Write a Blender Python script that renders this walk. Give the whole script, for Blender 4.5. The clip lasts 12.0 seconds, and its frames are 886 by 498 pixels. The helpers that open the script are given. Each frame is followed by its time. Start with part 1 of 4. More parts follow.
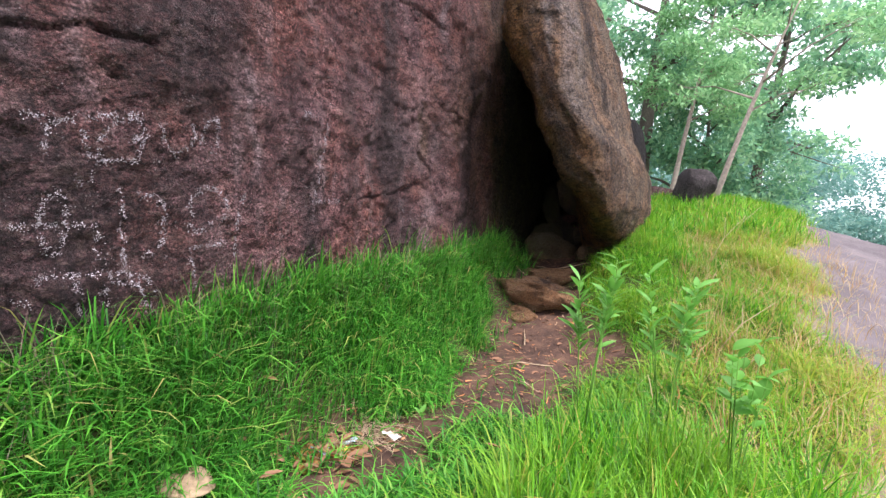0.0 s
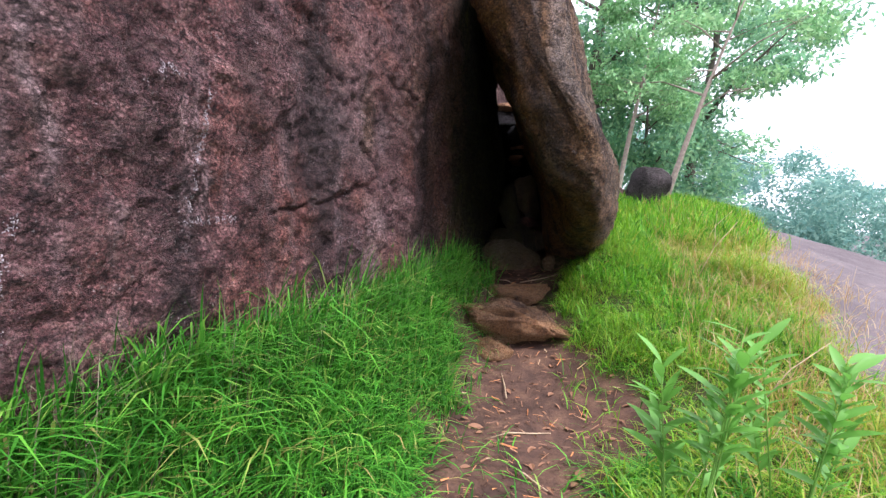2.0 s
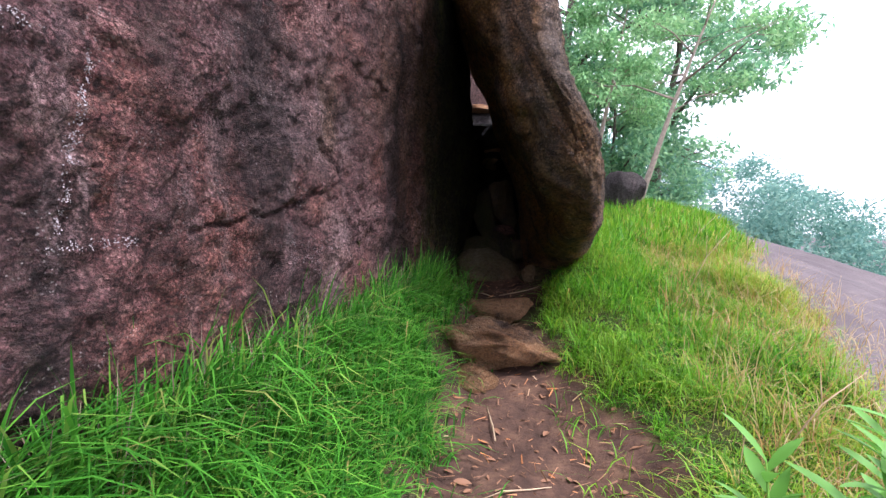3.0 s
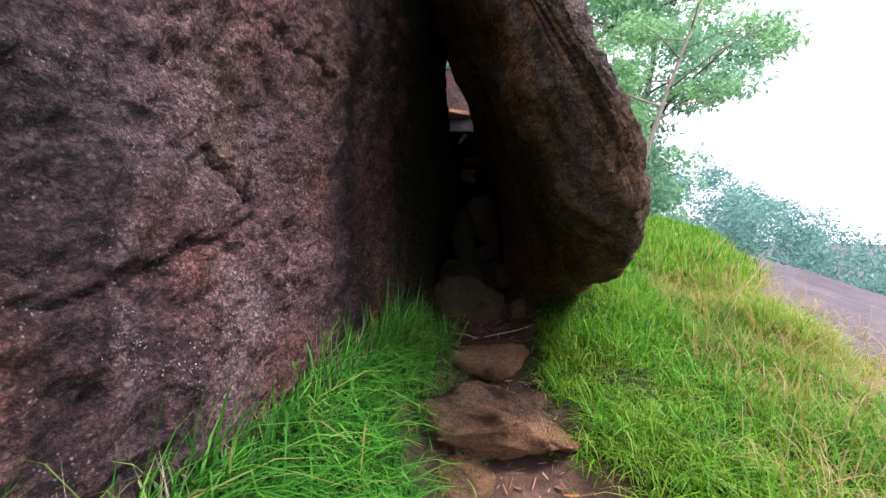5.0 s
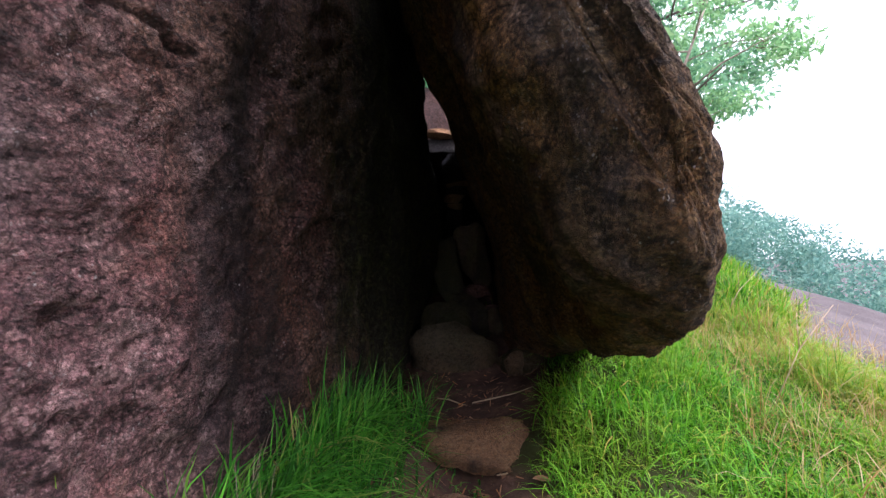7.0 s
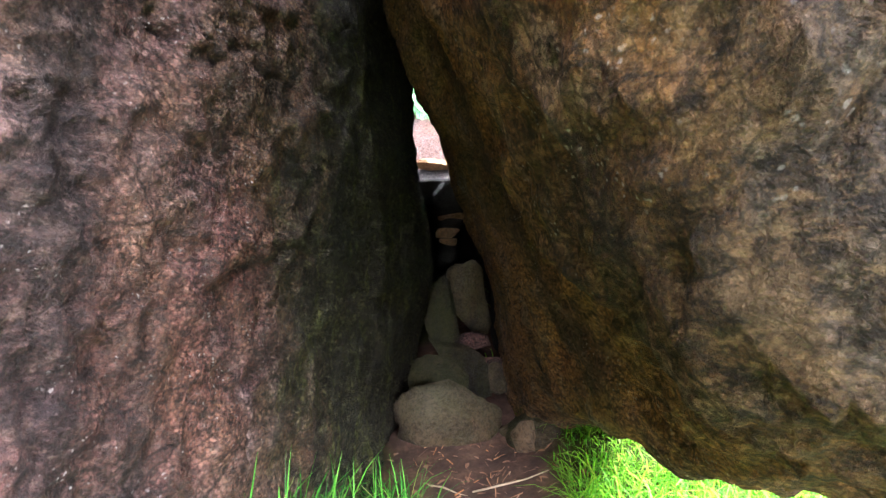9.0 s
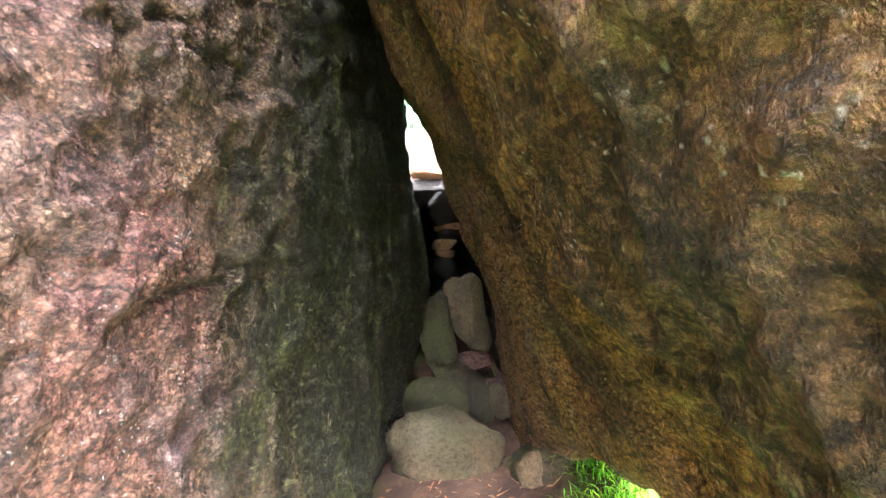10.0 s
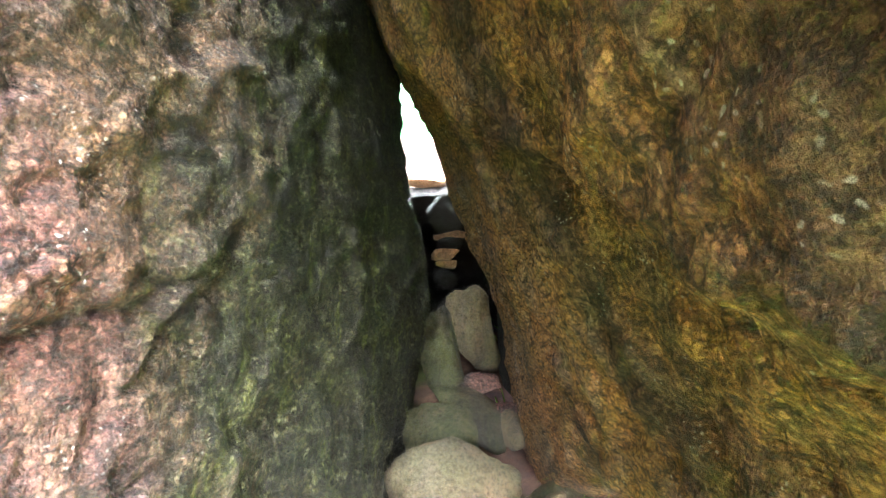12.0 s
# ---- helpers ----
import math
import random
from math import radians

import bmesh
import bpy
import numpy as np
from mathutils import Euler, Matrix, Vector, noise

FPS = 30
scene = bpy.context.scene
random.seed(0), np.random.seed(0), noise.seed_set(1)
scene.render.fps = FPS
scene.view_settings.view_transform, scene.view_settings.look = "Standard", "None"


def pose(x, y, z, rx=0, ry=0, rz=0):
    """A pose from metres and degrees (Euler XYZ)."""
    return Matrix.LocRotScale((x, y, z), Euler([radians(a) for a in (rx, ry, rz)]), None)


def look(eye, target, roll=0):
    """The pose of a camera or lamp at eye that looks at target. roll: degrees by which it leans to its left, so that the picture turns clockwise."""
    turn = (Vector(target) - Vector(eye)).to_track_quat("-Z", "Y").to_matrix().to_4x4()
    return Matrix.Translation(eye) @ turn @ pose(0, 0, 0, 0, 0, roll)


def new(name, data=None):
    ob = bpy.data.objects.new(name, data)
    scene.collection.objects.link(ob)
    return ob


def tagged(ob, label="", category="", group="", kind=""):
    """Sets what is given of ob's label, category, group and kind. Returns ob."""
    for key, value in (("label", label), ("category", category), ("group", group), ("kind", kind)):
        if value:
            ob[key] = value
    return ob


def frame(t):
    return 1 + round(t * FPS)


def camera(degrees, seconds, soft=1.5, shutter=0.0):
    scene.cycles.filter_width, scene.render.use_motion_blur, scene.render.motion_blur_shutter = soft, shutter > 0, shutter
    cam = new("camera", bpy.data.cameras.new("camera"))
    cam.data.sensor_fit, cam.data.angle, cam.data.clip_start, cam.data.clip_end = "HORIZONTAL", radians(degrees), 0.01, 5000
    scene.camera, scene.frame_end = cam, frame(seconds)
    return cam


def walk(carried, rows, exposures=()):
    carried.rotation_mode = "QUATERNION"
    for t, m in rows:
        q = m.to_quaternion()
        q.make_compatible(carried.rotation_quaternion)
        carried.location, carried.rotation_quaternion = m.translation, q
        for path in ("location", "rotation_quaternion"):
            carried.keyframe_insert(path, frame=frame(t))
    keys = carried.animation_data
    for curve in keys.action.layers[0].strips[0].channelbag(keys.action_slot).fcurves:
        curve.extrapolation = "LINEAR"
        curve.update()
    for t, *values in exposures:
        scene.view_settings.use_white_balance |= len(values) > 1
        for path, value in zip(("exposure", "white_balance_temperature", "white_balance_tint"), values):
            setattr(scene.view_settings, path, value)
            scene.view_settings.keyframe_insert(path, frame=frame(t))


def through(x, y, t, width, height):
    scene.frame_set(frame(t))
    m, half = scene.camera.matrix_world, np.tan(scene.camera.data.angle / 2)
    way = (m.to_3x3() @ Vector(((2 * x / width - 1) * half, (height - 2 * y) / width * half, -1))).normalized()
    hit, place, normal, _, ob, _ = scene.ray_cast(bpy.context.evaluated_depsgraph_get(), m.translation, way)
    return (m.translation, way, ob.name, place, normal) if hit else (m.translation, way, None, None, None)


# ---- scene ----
cam = camera(87.8, 12.0, 1.4)
PATH = [
    (0, (-0.177, 0.965, 1.523), (0.121, 2.936, 1.362), 2.16),
    (0.5, (-0.179, 1.277, 1.539), (0.164, 3.240, 1.374), 1.95),
    (1, (-0.158, 1.581, 1.576), (0.242, 3.533, 1.406), 1.98),
    (1.5, (-0.151, 1.901, 1.611), (0.332, 3.834, 1.440), 1.95),
    (2, (-0.133, 2.215, 1.643), (0.439, 4.124, 1.474), 1.88),
    (2.5, (-0.082, 2.512, 1.681), (0.562, 4.399, 1.513), 2.05),
    (3, (-0.038, 2.762, 1.687), (0.670, 4.626, 1.539), 1.71),
    (3.2, (-0.019, 2.862, 1.696), (0.713, 4.717, 1.554), 1.53),
    (4.8, (0.269, 3.695, 1.850), (1.092, 5.514, 1.728), 1.46),
    (5, (0.312, 3.776, 1.866), (1.140, 5.593, 1.752), 1.58),
    (5.5, (0.429, 3.967, 1.888), (1.267, 5.780, 1.800), 1.48),
    (6, (0.591, 4.156, 1.902), (1.423, 5.974, 1.845), 1.20),
    (6.5, (0.756, 4.348, 1.964), (1.580, 6.170, 1.921), 0.74),
    (7, (0.864, 4.530, 1.994), (1.698, 6.348, 1.982), 0.42),
    (7.2, (0.901, 4.604, 2.001), (1.742, 6.419, 2.002), 0.36),
    (8.8, (1.140, 5.149, 2.058), (2.004, 6.948, 2.183), 0.46),
    (9, (1.168, 5.195, 2.060), (2.032, 6.994, 2.200), 0.27),
    (9.5, (1.252, 5.326, 2.076), (2.117, 7.122, 2.245), -0.14),
    (10, (1.346, 5.445, 2.096), (2.202, 7.243, 2.284), -0.58),
    (10.5, (1.394, 5.539, 2.098), (2.250, 7.334, 2.305), -0.75),
    (11, (1.419, 5.648, 2.094), (2.280, 7.439, 2.321), -1.21),
    (11.5, (1.439, 5.757, 2.107), (2.307, 7.543, 2.342), -1.16),
    (12, (1.463, 5.843, 2.116), (2.341, 7.623, 2.357), -1.58),
]
walk(cam, [(t, look(e, g, r)) for t, e, g, r in PATH],
     exposures=((0, 1.42, 6000, 17), (3, 1.3, 5850, 20), (7.2, 1.28, 5850, 20), (8.8, 3.95, 5850, 10), (9.5, 5.25, 6150, 8), (10.5, 6.15, 6000, 3), (12.0, 6.72, 5850, -2)))

# ---- world and light ----
world = bpy.data.worlds.new("world")
scene.world = world
world.use_nodes = True
wn = world.node_tree
wn.nodes.clear()
sky = wn.nodes.new("ShaderNodeTexSky")
sky.sky_type = "NISHITA"
sky.sun_disc = False
sky.sun_elevation = radians(59)
sky.sun_rotation = radians(137)
sky.air_density, sky.dust_density, sky.ozone_density = 1.0, 6.0, 1.0
cloud = wn.nodes.new("ShaderNodeMix")
cloud.data_type = "RGBA"
cloud.inputs[0].default_value = 0.8
cloud.inputs[7].default_value = (9.6, 9.2, 9.7, 1)      # thin bright overcast
bg = wn.nodes.new("ShaderNodeBackground")
bg.inputs["Strength"].default_value = 0.13
wout = wn.nodes.new("ShaderNodeOutputWorld")
wn.links.new(sky.outputs[0], cloud.inputs[6])
wn.links.new(cloud.outputs[2], bg.inputs[0])
wn.links.new(bg.outputs[0], wout.inputs[0])

sun = new("sun", bpy.data.lights.new("sun", "SUN"))
sun.data.energy = 2.1
sun.data.angle = radians(14)
sun.data.color = (1.0, 0.96, 0.88)
sun.matrix_world = look((6, -6.5, 15), (0, 0, 0))

# ---- the plan: s runs along the long rock face, r is the distance in front of it ----
DS, DR, OFF = (0.5994, 0.8004), (0.8004, -0.5994), -3.0904


def W(s, r, z):
    return Vector((DS[0] * s + DR[0] * (r + OFF), DS[1] * s + DR[1] * (r + OFF), z))


def plan(x, y):
    return DS[0] * x + DS[1] * y, DR[0] * x + DR[1] * y - OFF


def smooth(a, b, x):
    t = np.clip((np.asarray(x, float) - a) / (b - a), 0, 1)
    return t * t * (3 - 2 * t)


def ground_height(s, r):
    """Height of the soil, for arrays or numbers."""
    s, r = np.asarray(s, float), np.asarray(r, float)
    path = np.interp(s, [-60, -6, 0.6, 2.7, 4.75, 6.2, 7.3, 8.3, 9.2, 11, 14], [-12, -0.5, 0.0, 0.06, 0.15, 0.38, 0.58, 0.72, 1.0, 1.6, 2.0])
    bank = np.interp(s, [-60, -6, 0.6, 4, 8, 13, 16, 19, 30, 60], [-12, -0.7, -0.1, 0.16, 0.93, 1.85, 2.0, 1.9, 0.2, -9])
    bank = bank + 0.27 * np.exp(-((s - 8.2) / 1.3) ** 2 - ((r - 1.55) / 0.6) ** 2)
    out = np.maximum(r - 3.2, 0)
    bank = bank - 0.25 * out - 0.006 * np.minimum(out, 40) ** 2
    edge = np.interp(s, [0, 3, 5, 6.2, 7.3, 9], [2.5, 1.95, 1.75, 1.25, 0.95, 0.8])
    w = smooth(-0.3, 0.9, r - edge)
    h = path * (1 - w) + bank * w
    left = np.interp(s, [-8, 0, 3.0, 5.0, 6.2, 7.0, 7.6], [0.7, 0.6, 0.84, 0.78, 0.6, 0.3, 0.0])
    foot = np.interp(s, [0, 1.8, 2.5, 3.0, 3.6], [0.66, 0.7, 0.44, 0.5, 0.66])
    h = h + left * smooth(0.0, 1.0, (foot - r) / (foot - 0.02))
    h = h + 0.03 * np.sin(2.3 * s + 1.7 * r) * np.sin(1.9 * r - 0.8 * s) + 0.015 * np.sin(7.1 * s - 3.0 * r) * np.sin(6.3 * r + 2.2 * s)
    return np.maximum(h, -30)


def dirt_mask(s, r):
    mid = np.interp(s, [1, 2.6, 4, 5.2, 6.2, 7.4, 8.5], [1.4, 0.6, 1.25, 1.25, 0.8, 0.45, 0.4])
    wide = np.interp(s, [1.8, 2.6, 3.3, 4.2, 5.2, 6.0, 7.3, 8.6], [0.0, 0.4, 0.25, 0.62, 0.85, 0.6, 0.5, 0.7])
    wob = 0.1 * np.sin(5 * s + 3 * r) + 0.08 * np.sin(9 * s - 7 * r)
    return 1 - smooth(-0.12, 0.16, np.abs(r - mid) - wide + wob)


def slab_mask(s, r):
    edge = np.interp(s, [-5, 3, 5, 6.5, 9, 13, 17, 22], [4.2, 3.4, 3.42, 3.4, 3.55, 4.2, 4.6, 3.0])
    return smooth(-0.25, 0.45, r - edge + 0.18 * np.sin(2.1 * s) + 0.1 * np.sin(5.3 * s + 2 * r))


# ---- materials ----
def material(name, rough=0.9, spec=0.3):
    m = bpy.data.materials.new(name)
    m.use_nodes = True
    b = m.node_tree.nodes["Principled BSDF"]
    b.inputs["Roughness"].default_value = rough
    b.inputs["Specular IOR Level"].default_value = spec
    return m, m.node_tree, b


def node(t, kind, **sets):
    n = t.nodes.new(kind)
    for k, v in sets.items():
        if k in n.inputs:
            n.inputs[k].default_value = v
    return n


def coords(t, scale=(1, 1, 1), turn=0.0):
    tc = t.nodes.new("ShaderNodeNewGeometry")
    mp = t.nodes.new("ShaderNodeMapping")
    mp.inputs["Rotation"].default_value = (0, 0, turn)
    mp.inputs["Scale"].default_value = scale
    t.links.new(tc.outputs["Position"], mp.inputs["Vector"])
    return mp.outputs[0]


def noise_tex(t, vec, scale, detail=6, rough=0.6, distort=0.0):
    n = node(t, "ShaderNodeTexNoise", Scale=scale, Detail=detail, Roughness=rough, Distortion=distort)
    t.links.new(vec, n.inputs["Vector"])
    return n.outputs["Fac"]


def ramp(t, fac, stops):
    n = t.nodes.new("ShaderNodeValToRGB")
    e = n.color_ramp.elements
    while len(e) < len(stops):
        e.new(0.5)
    for el, (p, c) in zip(e, stops):
        el.position = p
        el.color = (c, c, c, 1) if isinstance(c, (int, float)) else (*c, 1)
    t.links.new(fac, n.inputs[0])
    return n.outputs[0]


def mix(t, fac, a, b, mode="MIX"):
    n = t.nodes.new("ShaderNodeMix")
    n.data_type = "RGBA"
    n.blend_type = mode
    for sock, v in ((n.inputs[0], fac), (n.inputs[6], a), (n.inputs[7], b)):
        if hasattr(v, "links"):
            t.links.new(v, sock)
        elif isinstance(v, (int, float)):
            sock.default_value = v
        else:
            sock.default_value = (*v, 1)
    return n.outputs[2]


def bump(t, b, layers):
    last = None
    for h, strength, dist in layers:
        n = node(t, "ShaderNodeBump", Strength=strength, Distance=dist)
        t.links.new(h, n.inputs["Height"])
        if last:
            t.links.new(last, n.inputs["Normal"])
        last = n.outputs[0]
    t.links.new(last, b.inputs["Normal"])


TURN = math.atan2(DS[1], DS[0])


def rock_material(name, dark, mid, pale, streak=0.5, algae=None, ochre=None, spots=0.5, streak_colour=(0.42, 0.33, 0.33), warm=(1.3, 1.0, 0.78), washes=False, sheltered=False, grit=0.75, bleach=(0.62, 0.66, 0.8)):
    m, t, b = material(name, 0.85, 0.2)
    p = coords(t)
    along = coords(t, (1, 1, 0.13))
    big = noise_tex(t, p, 0.9, 5, 0.6)
    med = noise_tex(t, p, 5.0, 7, 0.65)
    fine = noise_tex(t, p, 42.0, 6, 0.7)
    grain = noise_tex(t, p, 160.0, 3, 0.6)
    if sheltered:
        dry = t.nodes.new("ShaderNodeAttribute")
        dry.attribute_name = "sheltered"
    crust = noise_tex(t, p, 24.0, 8, 0.75, 0.1)
    both = node(t, "ShaderNodeMix")
    both.inputs[0].default_value = 0.6
    t.links.new(med, both.inputs[2])
    t.links.new(crust, both.inputs[3])
    c = ramp(t, both.outputs[0], [(0.38, dark), (0.5, mid), (0.62, pale)])
    if sheltered:
        c = mix(t, dry.outputs["Fac"], mix(t, 1.0, c, bleach, "MULTIPLY"), c)
    tone = noise_tex(t, p, 1.6, 4, 0.6)
    c = mix(t, ramp(t, tone, [(0.42, 0.0), (0.6, 0.7)]), c, mix(t, 1.0, c, warm, "MULTIPLY"))
    c = mix(t, ramp(t, big, [(0.38, 0.0), (0.62, 0.75)]), c, mix(t, 0.5, c, dark))
    if ochre:
        for scale, colour, lo in ((2.2, ochre[0], 0.4), (3.4, ochre[1], 0.54)):
            patch = ramp(t, noise_tex(t, coords(t, (1, 1, 0.6)), scale, 8, 0.7, 0.4), [(lo, 0.0), (lo + 0.14, 0.8)])
            if sheltered:
                sh = t.nodes.new("ShaderNodeAttribute")
                sh.attribute_name = "sheltered"
                patch = mix(t, 1.0, patch, sh.outputs["Fac"], "MULTIPLY")
            c = mix(t, patch, c, mix(t, 0.75, c, colour))
    st = noise_tex(t, along, 5.5, 6, 0.6, 0.2)
    c = mix(t, ramp(t, st, [(0.56, 0.0), (0.72, streak)]), c, streak_colour)
    st2 = noise_tex(t, along, 2.3, 5, 0.55, 0.3)
    c = mix(t, ramp(t, st2, [(0.54, 0.0), (0.66, 0.8)]), c, (0.028, 0.022, 0.024))
    if washes:
        for key, colour in (("wash", streak_colour), ("darkening", (0.02, 0.016, 0.017))):
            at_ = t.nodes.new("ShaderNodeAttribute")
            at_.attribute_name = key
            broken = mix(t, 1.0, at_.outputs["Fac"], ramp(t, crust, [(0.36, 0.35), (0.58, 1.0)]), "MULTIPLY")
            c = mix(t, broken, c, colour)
    gr_ = node(t, "ShaderNodeTexVoronoi", Scale=80.0, Randomness=1.0)
    jit = node(t, "ShaderNodeTexNoise", Scale=55.0, Detail=3)
    t.links.new(p, jit.inputs["Vector"])
    knob = mix(t, 0.02, p, jit.outputs["Color"], "ADD")
    t.links.new(knob, gr_.inputs["Vector"])
    bw = t.nodes.new("ShaderNodeRGBToBW")
    t.links.new(gr_.outputs["Color"], bw.inputs[0])
    c = mix(t, grit, c, ramp(t, bw.outputs[0], [(0.2, 0.6), (0.5, 1.0), (0.75, 1.35), (0.9, 1.9)]), "MULTIPLY")
    # gaps between grains and hollows of flakes darkened, shade carried by colour
    c = mix(t, ramp(t, gr_.outputs["Distance"], [(0.42, 0.0), (0.66, grit)]), c, mix(t, 0.75, c, (0.01, 0.008, 0.008)))
    flake = noise_tex(t, coords(t, (1, 1, 2.2)), 17.0, 7, 0.72, 0.1)
    c = mix(t, ramp(t, flake, [(0.4, 0.15 + grit), (0.47, 0.0)]), c, mix(t, 0.8, c, (0.012, 0.01, 0.01)))
    c = mix(t, ramp(t, flake, [(0.55, 0.0), (0.64, 0.1 + 0.5 * grit)]), c, pale)
    v = node(t, "ShaderNodeTexVoronoi", Scale=60.0, Randomness=1.0)
    t.links.new(knob, v.inputs["Vector"])
    sp = ramp(t, v.outputs["Distance"], [(0.12, 1.0), (0.26, 0.0)])
    pick = ramp(t, noise_tex(t, p, 7.0, 3, 0.6), [(0.52, 0.0), (0.62, spots)])
    c = mix(t, mix(t, 1.0, sp, pick, "MULTIPLY"), c, (0.5, 0.46, 0.44))
    # small pits painted dark, since bump alone shades them too little
    c = mix(t, ramp(t, fine, [(0.42, 0.6), (0.47, 0.0)]), c, mix(t, 0.6, c, (0.012, 0.01, 0.01)))
    c = mix(t, ramp(t, grain, [(0.58, 0.0), (0.64, 0.06 + 0.2 * grit)]), c, pale)
    scab = noise_tex(t, coords(t, (1, 1, 1.4)), 6.5, 9, 0.72, 0.1)
    c = mix(t, ramp(t, scab, [(0.36, 0.15 + 0.4 * grit), (0.43, 0.0)]), c, mix(t, 0.7, c, (0.015, 0.011, 0.011)))
    c = mix(t, ramp(t, scab, [(0.56, 0.0), (0.63, 0.5 * grit)]), c, mix(t, 0.6, c, pale))
    if algae:
        sep = t.nodes.new("ShaderNodeSeparateXYZ")
        t.links.new(coords(t, (1, 1, 1), -TURN), sep.inputs[0])
        wob = node(t, "ShaderNodeMath")
        wob.operation = "MULTIPLY_ADD"
        t.links.new(noise_tex(t, coords(t, (1, 1, 0.5)), 2.8, 8, 0.7), wob.inputs[0])
        wob.inputs[1].default_value = 2.6
        t.links.new(sep.outputs[0], wob.inputs[2])
        rng = node(t, "ShaderNodeMapRange")
        t.links.new(wob.outputs[0], rng.inputs[0])
        rng.inputs[1].default_value, rng.inputs[2].default_value = algae
        rng.inputs[4].default_value = 0.93
        moss = ramp(t, both.outputs[0], [(0.42, (0.003, 0.003, 0.002)), (0.52, (0.013, 0.013, 0.006)), (0.62, (0.06, 0.057, 0.02))])
        runs = ramp(t, noise_tex(t, along, 9.0, 6, 0.65, 0.2), [(0.55, 0.0), (0.66, 0.65)])
        moss = mix(t, runs, moss, (0.075, 0.078, 0.014))
        # glints of the wet stone, painted as paler flecks
        wet_glint = ramp(t, grain, [(0.6, 0.0), (0.66, 0.6)])
        moss = mix(t, wet_glint, moss, (0.13, 0.13, 0.075))
        moss = mix(t, ramp(t, flake, [(0.54, 0.0), (0.62, 0.5)]), moss, (0.1, 0.095, 0.055))
        moss = mix(t, 0.85, moss, ramp(t, bw.outputs[0], [(0.2, 0.45), (0.5, 1.0), (0.85, 2.0)]), "MULTIPLY")
        moss = mix(t, ramp(t, scab, [(0.38, 0.8), (0.46, 0.0)]), moss, (0.002, 0.002, 0.0015))
        c = mix(t, rng.outputs[0], c, moss)
    wn_ = node(t, "ShaderNodeTexNoise", Scale=3.0, Detail=6)
    t.links.new(p, wn_.inputs["Vector"])
    warp = mix(t, 0.35, p, wn_.outputs["Color"], "ADD")
    # crevice shade drawn as thin dark lines along the plate edges
    for scale, wide, amount, lo in ((2.6, 0.016, 0.9, 0.47), (8.5, 0.03, 0.75, 0.5)):
        edge = node(t, "ShaderNodeTexVoronoi", Scale=scale, Randomness=1.0)
        edge.feature = "DISTANCE_TO_EDGE"
        t.links.new(warp, edge.inputs["Vector"])
        line = ramp(t, edge.outputs["Distance"], [(0.0, amount * min(1.0, grit + 0.15)), (wide, 0.0)])
        some = ramp(t, noise_tex(t, p, scale * 0.9, 3, 0.6), [(lo, 0.0), (lo + 0.08, 1.0)])
        c = mix(t, mix(t, 1.0, line, some, "MULTIPLY"), c, mix(t, 0.9, c, (0.006, 0.005, 0.005)))
    t.links.new(c, b.inputs["Base Color"])
    t.links.new(ramp(t, med, [(0.3, 0.72), (0.7, 0.95)]), b.inputs["Roughness"])
    crack = node(t, "ShaderNodeTexVoronoi", Scale=3.2, Randomness=1.0)
    crack.feature = "DISTANCE_TO_EDGE"
    t.links.new(warp, crack.inputs["Vector"])
    cr = ramp(t, crack.outputs["Distance"], [(0.0, 0.0), (0.035, 1.0)])
    bump(t, b, [(med, 0.6, 0.05), (cr, 0.45, 0.02), (flake, 1.0, 0.06), (scab, 0.8, 0.07), (ramp(t, gr_.outputs["Distance"], [(0.1, 1.0), (0.7, 0.0)]), grit, 0.014), (crust, 1.0, 0.065), (fine, 1.0, 0.045), (grain, 1.0, 0.008)])
    return m


ROCK = rock_material("rock_face_stone", (0.036, 0.018, 0.019), (0.135, 0.074, 0.067), (0.23, 0.155, 0.133), 0.5, (7.4, 8.05), ((0.26, 0.145, 0.075), (0.23, 0.145, 0.06)), spots=0.6, streak_colour=(0.42, 0.31, 0.31), washes=True, warm=(1.45, 1.0, 0.75), sheltered=True, bleach=(1.85, 1.72, 1.92))
ROCK_LEAN = rock_material("leaning_stone", (0.036, 0.026, 0.018), (0.178, 0.11, 0.058), (0.33, 0.21, 0.108), 0.4, None,
                          ((0.42, 0.2, 0.06), (0.12, 0.095, 0.022)), 0.6, (0.4, 0.35, 0.33), washes=True, sheltered=True, bleach=(1.4, 1.65, 2.2))
STONE = rock_material("loose_stone", (0.05, 0.036, 0.022), (0.2, 0.155, 0.102), (0.28, 0.22, 0.15), 0.05, None, ((0.12, 0.11, 0.05), (0.2, 0.13, 0.075)), 0.05, grit=0.12)
MOSSY = rock_material("mossy_stone", (0.022, 0.019, 0.01), (0.07, 0.06, 0.034), (0.12, 0.102, 0.06), 0.05, None, ((0.08, 0.085, 0.03), (0.16, 0.12, 0.07)), 0.05, grit=0.2)
SANDSTONE = rock_material("sandy_stone", (0.11, 0.06, 0.034), (0.42, 0.25, 0.14), (0.6, 0.42, 0.26), 0.1, None, ((0.4, 0.21, 0.1), (0.2, 0.13, 0.08)), 0.05, grit=0.2)
# near-black colour stands in for the darkness deep in the cleft
SHADED_ROCK = rock_material("shaded_stone", (0.008, 0.008, 0.007), (0.02, 0.018, 0.015), (0.04, 0.036, 0.03), 0.0, None, None, 0.05)
FAR_ROCK = rock_material("grey_boulder_stone", (0.05, 0.042, 0.04), (0.12, 0.1, 0.095), (0.2, 0.18, 0.17), 0.3, None, None, 0.3, warm=(0.95, 1.0, 1.0))
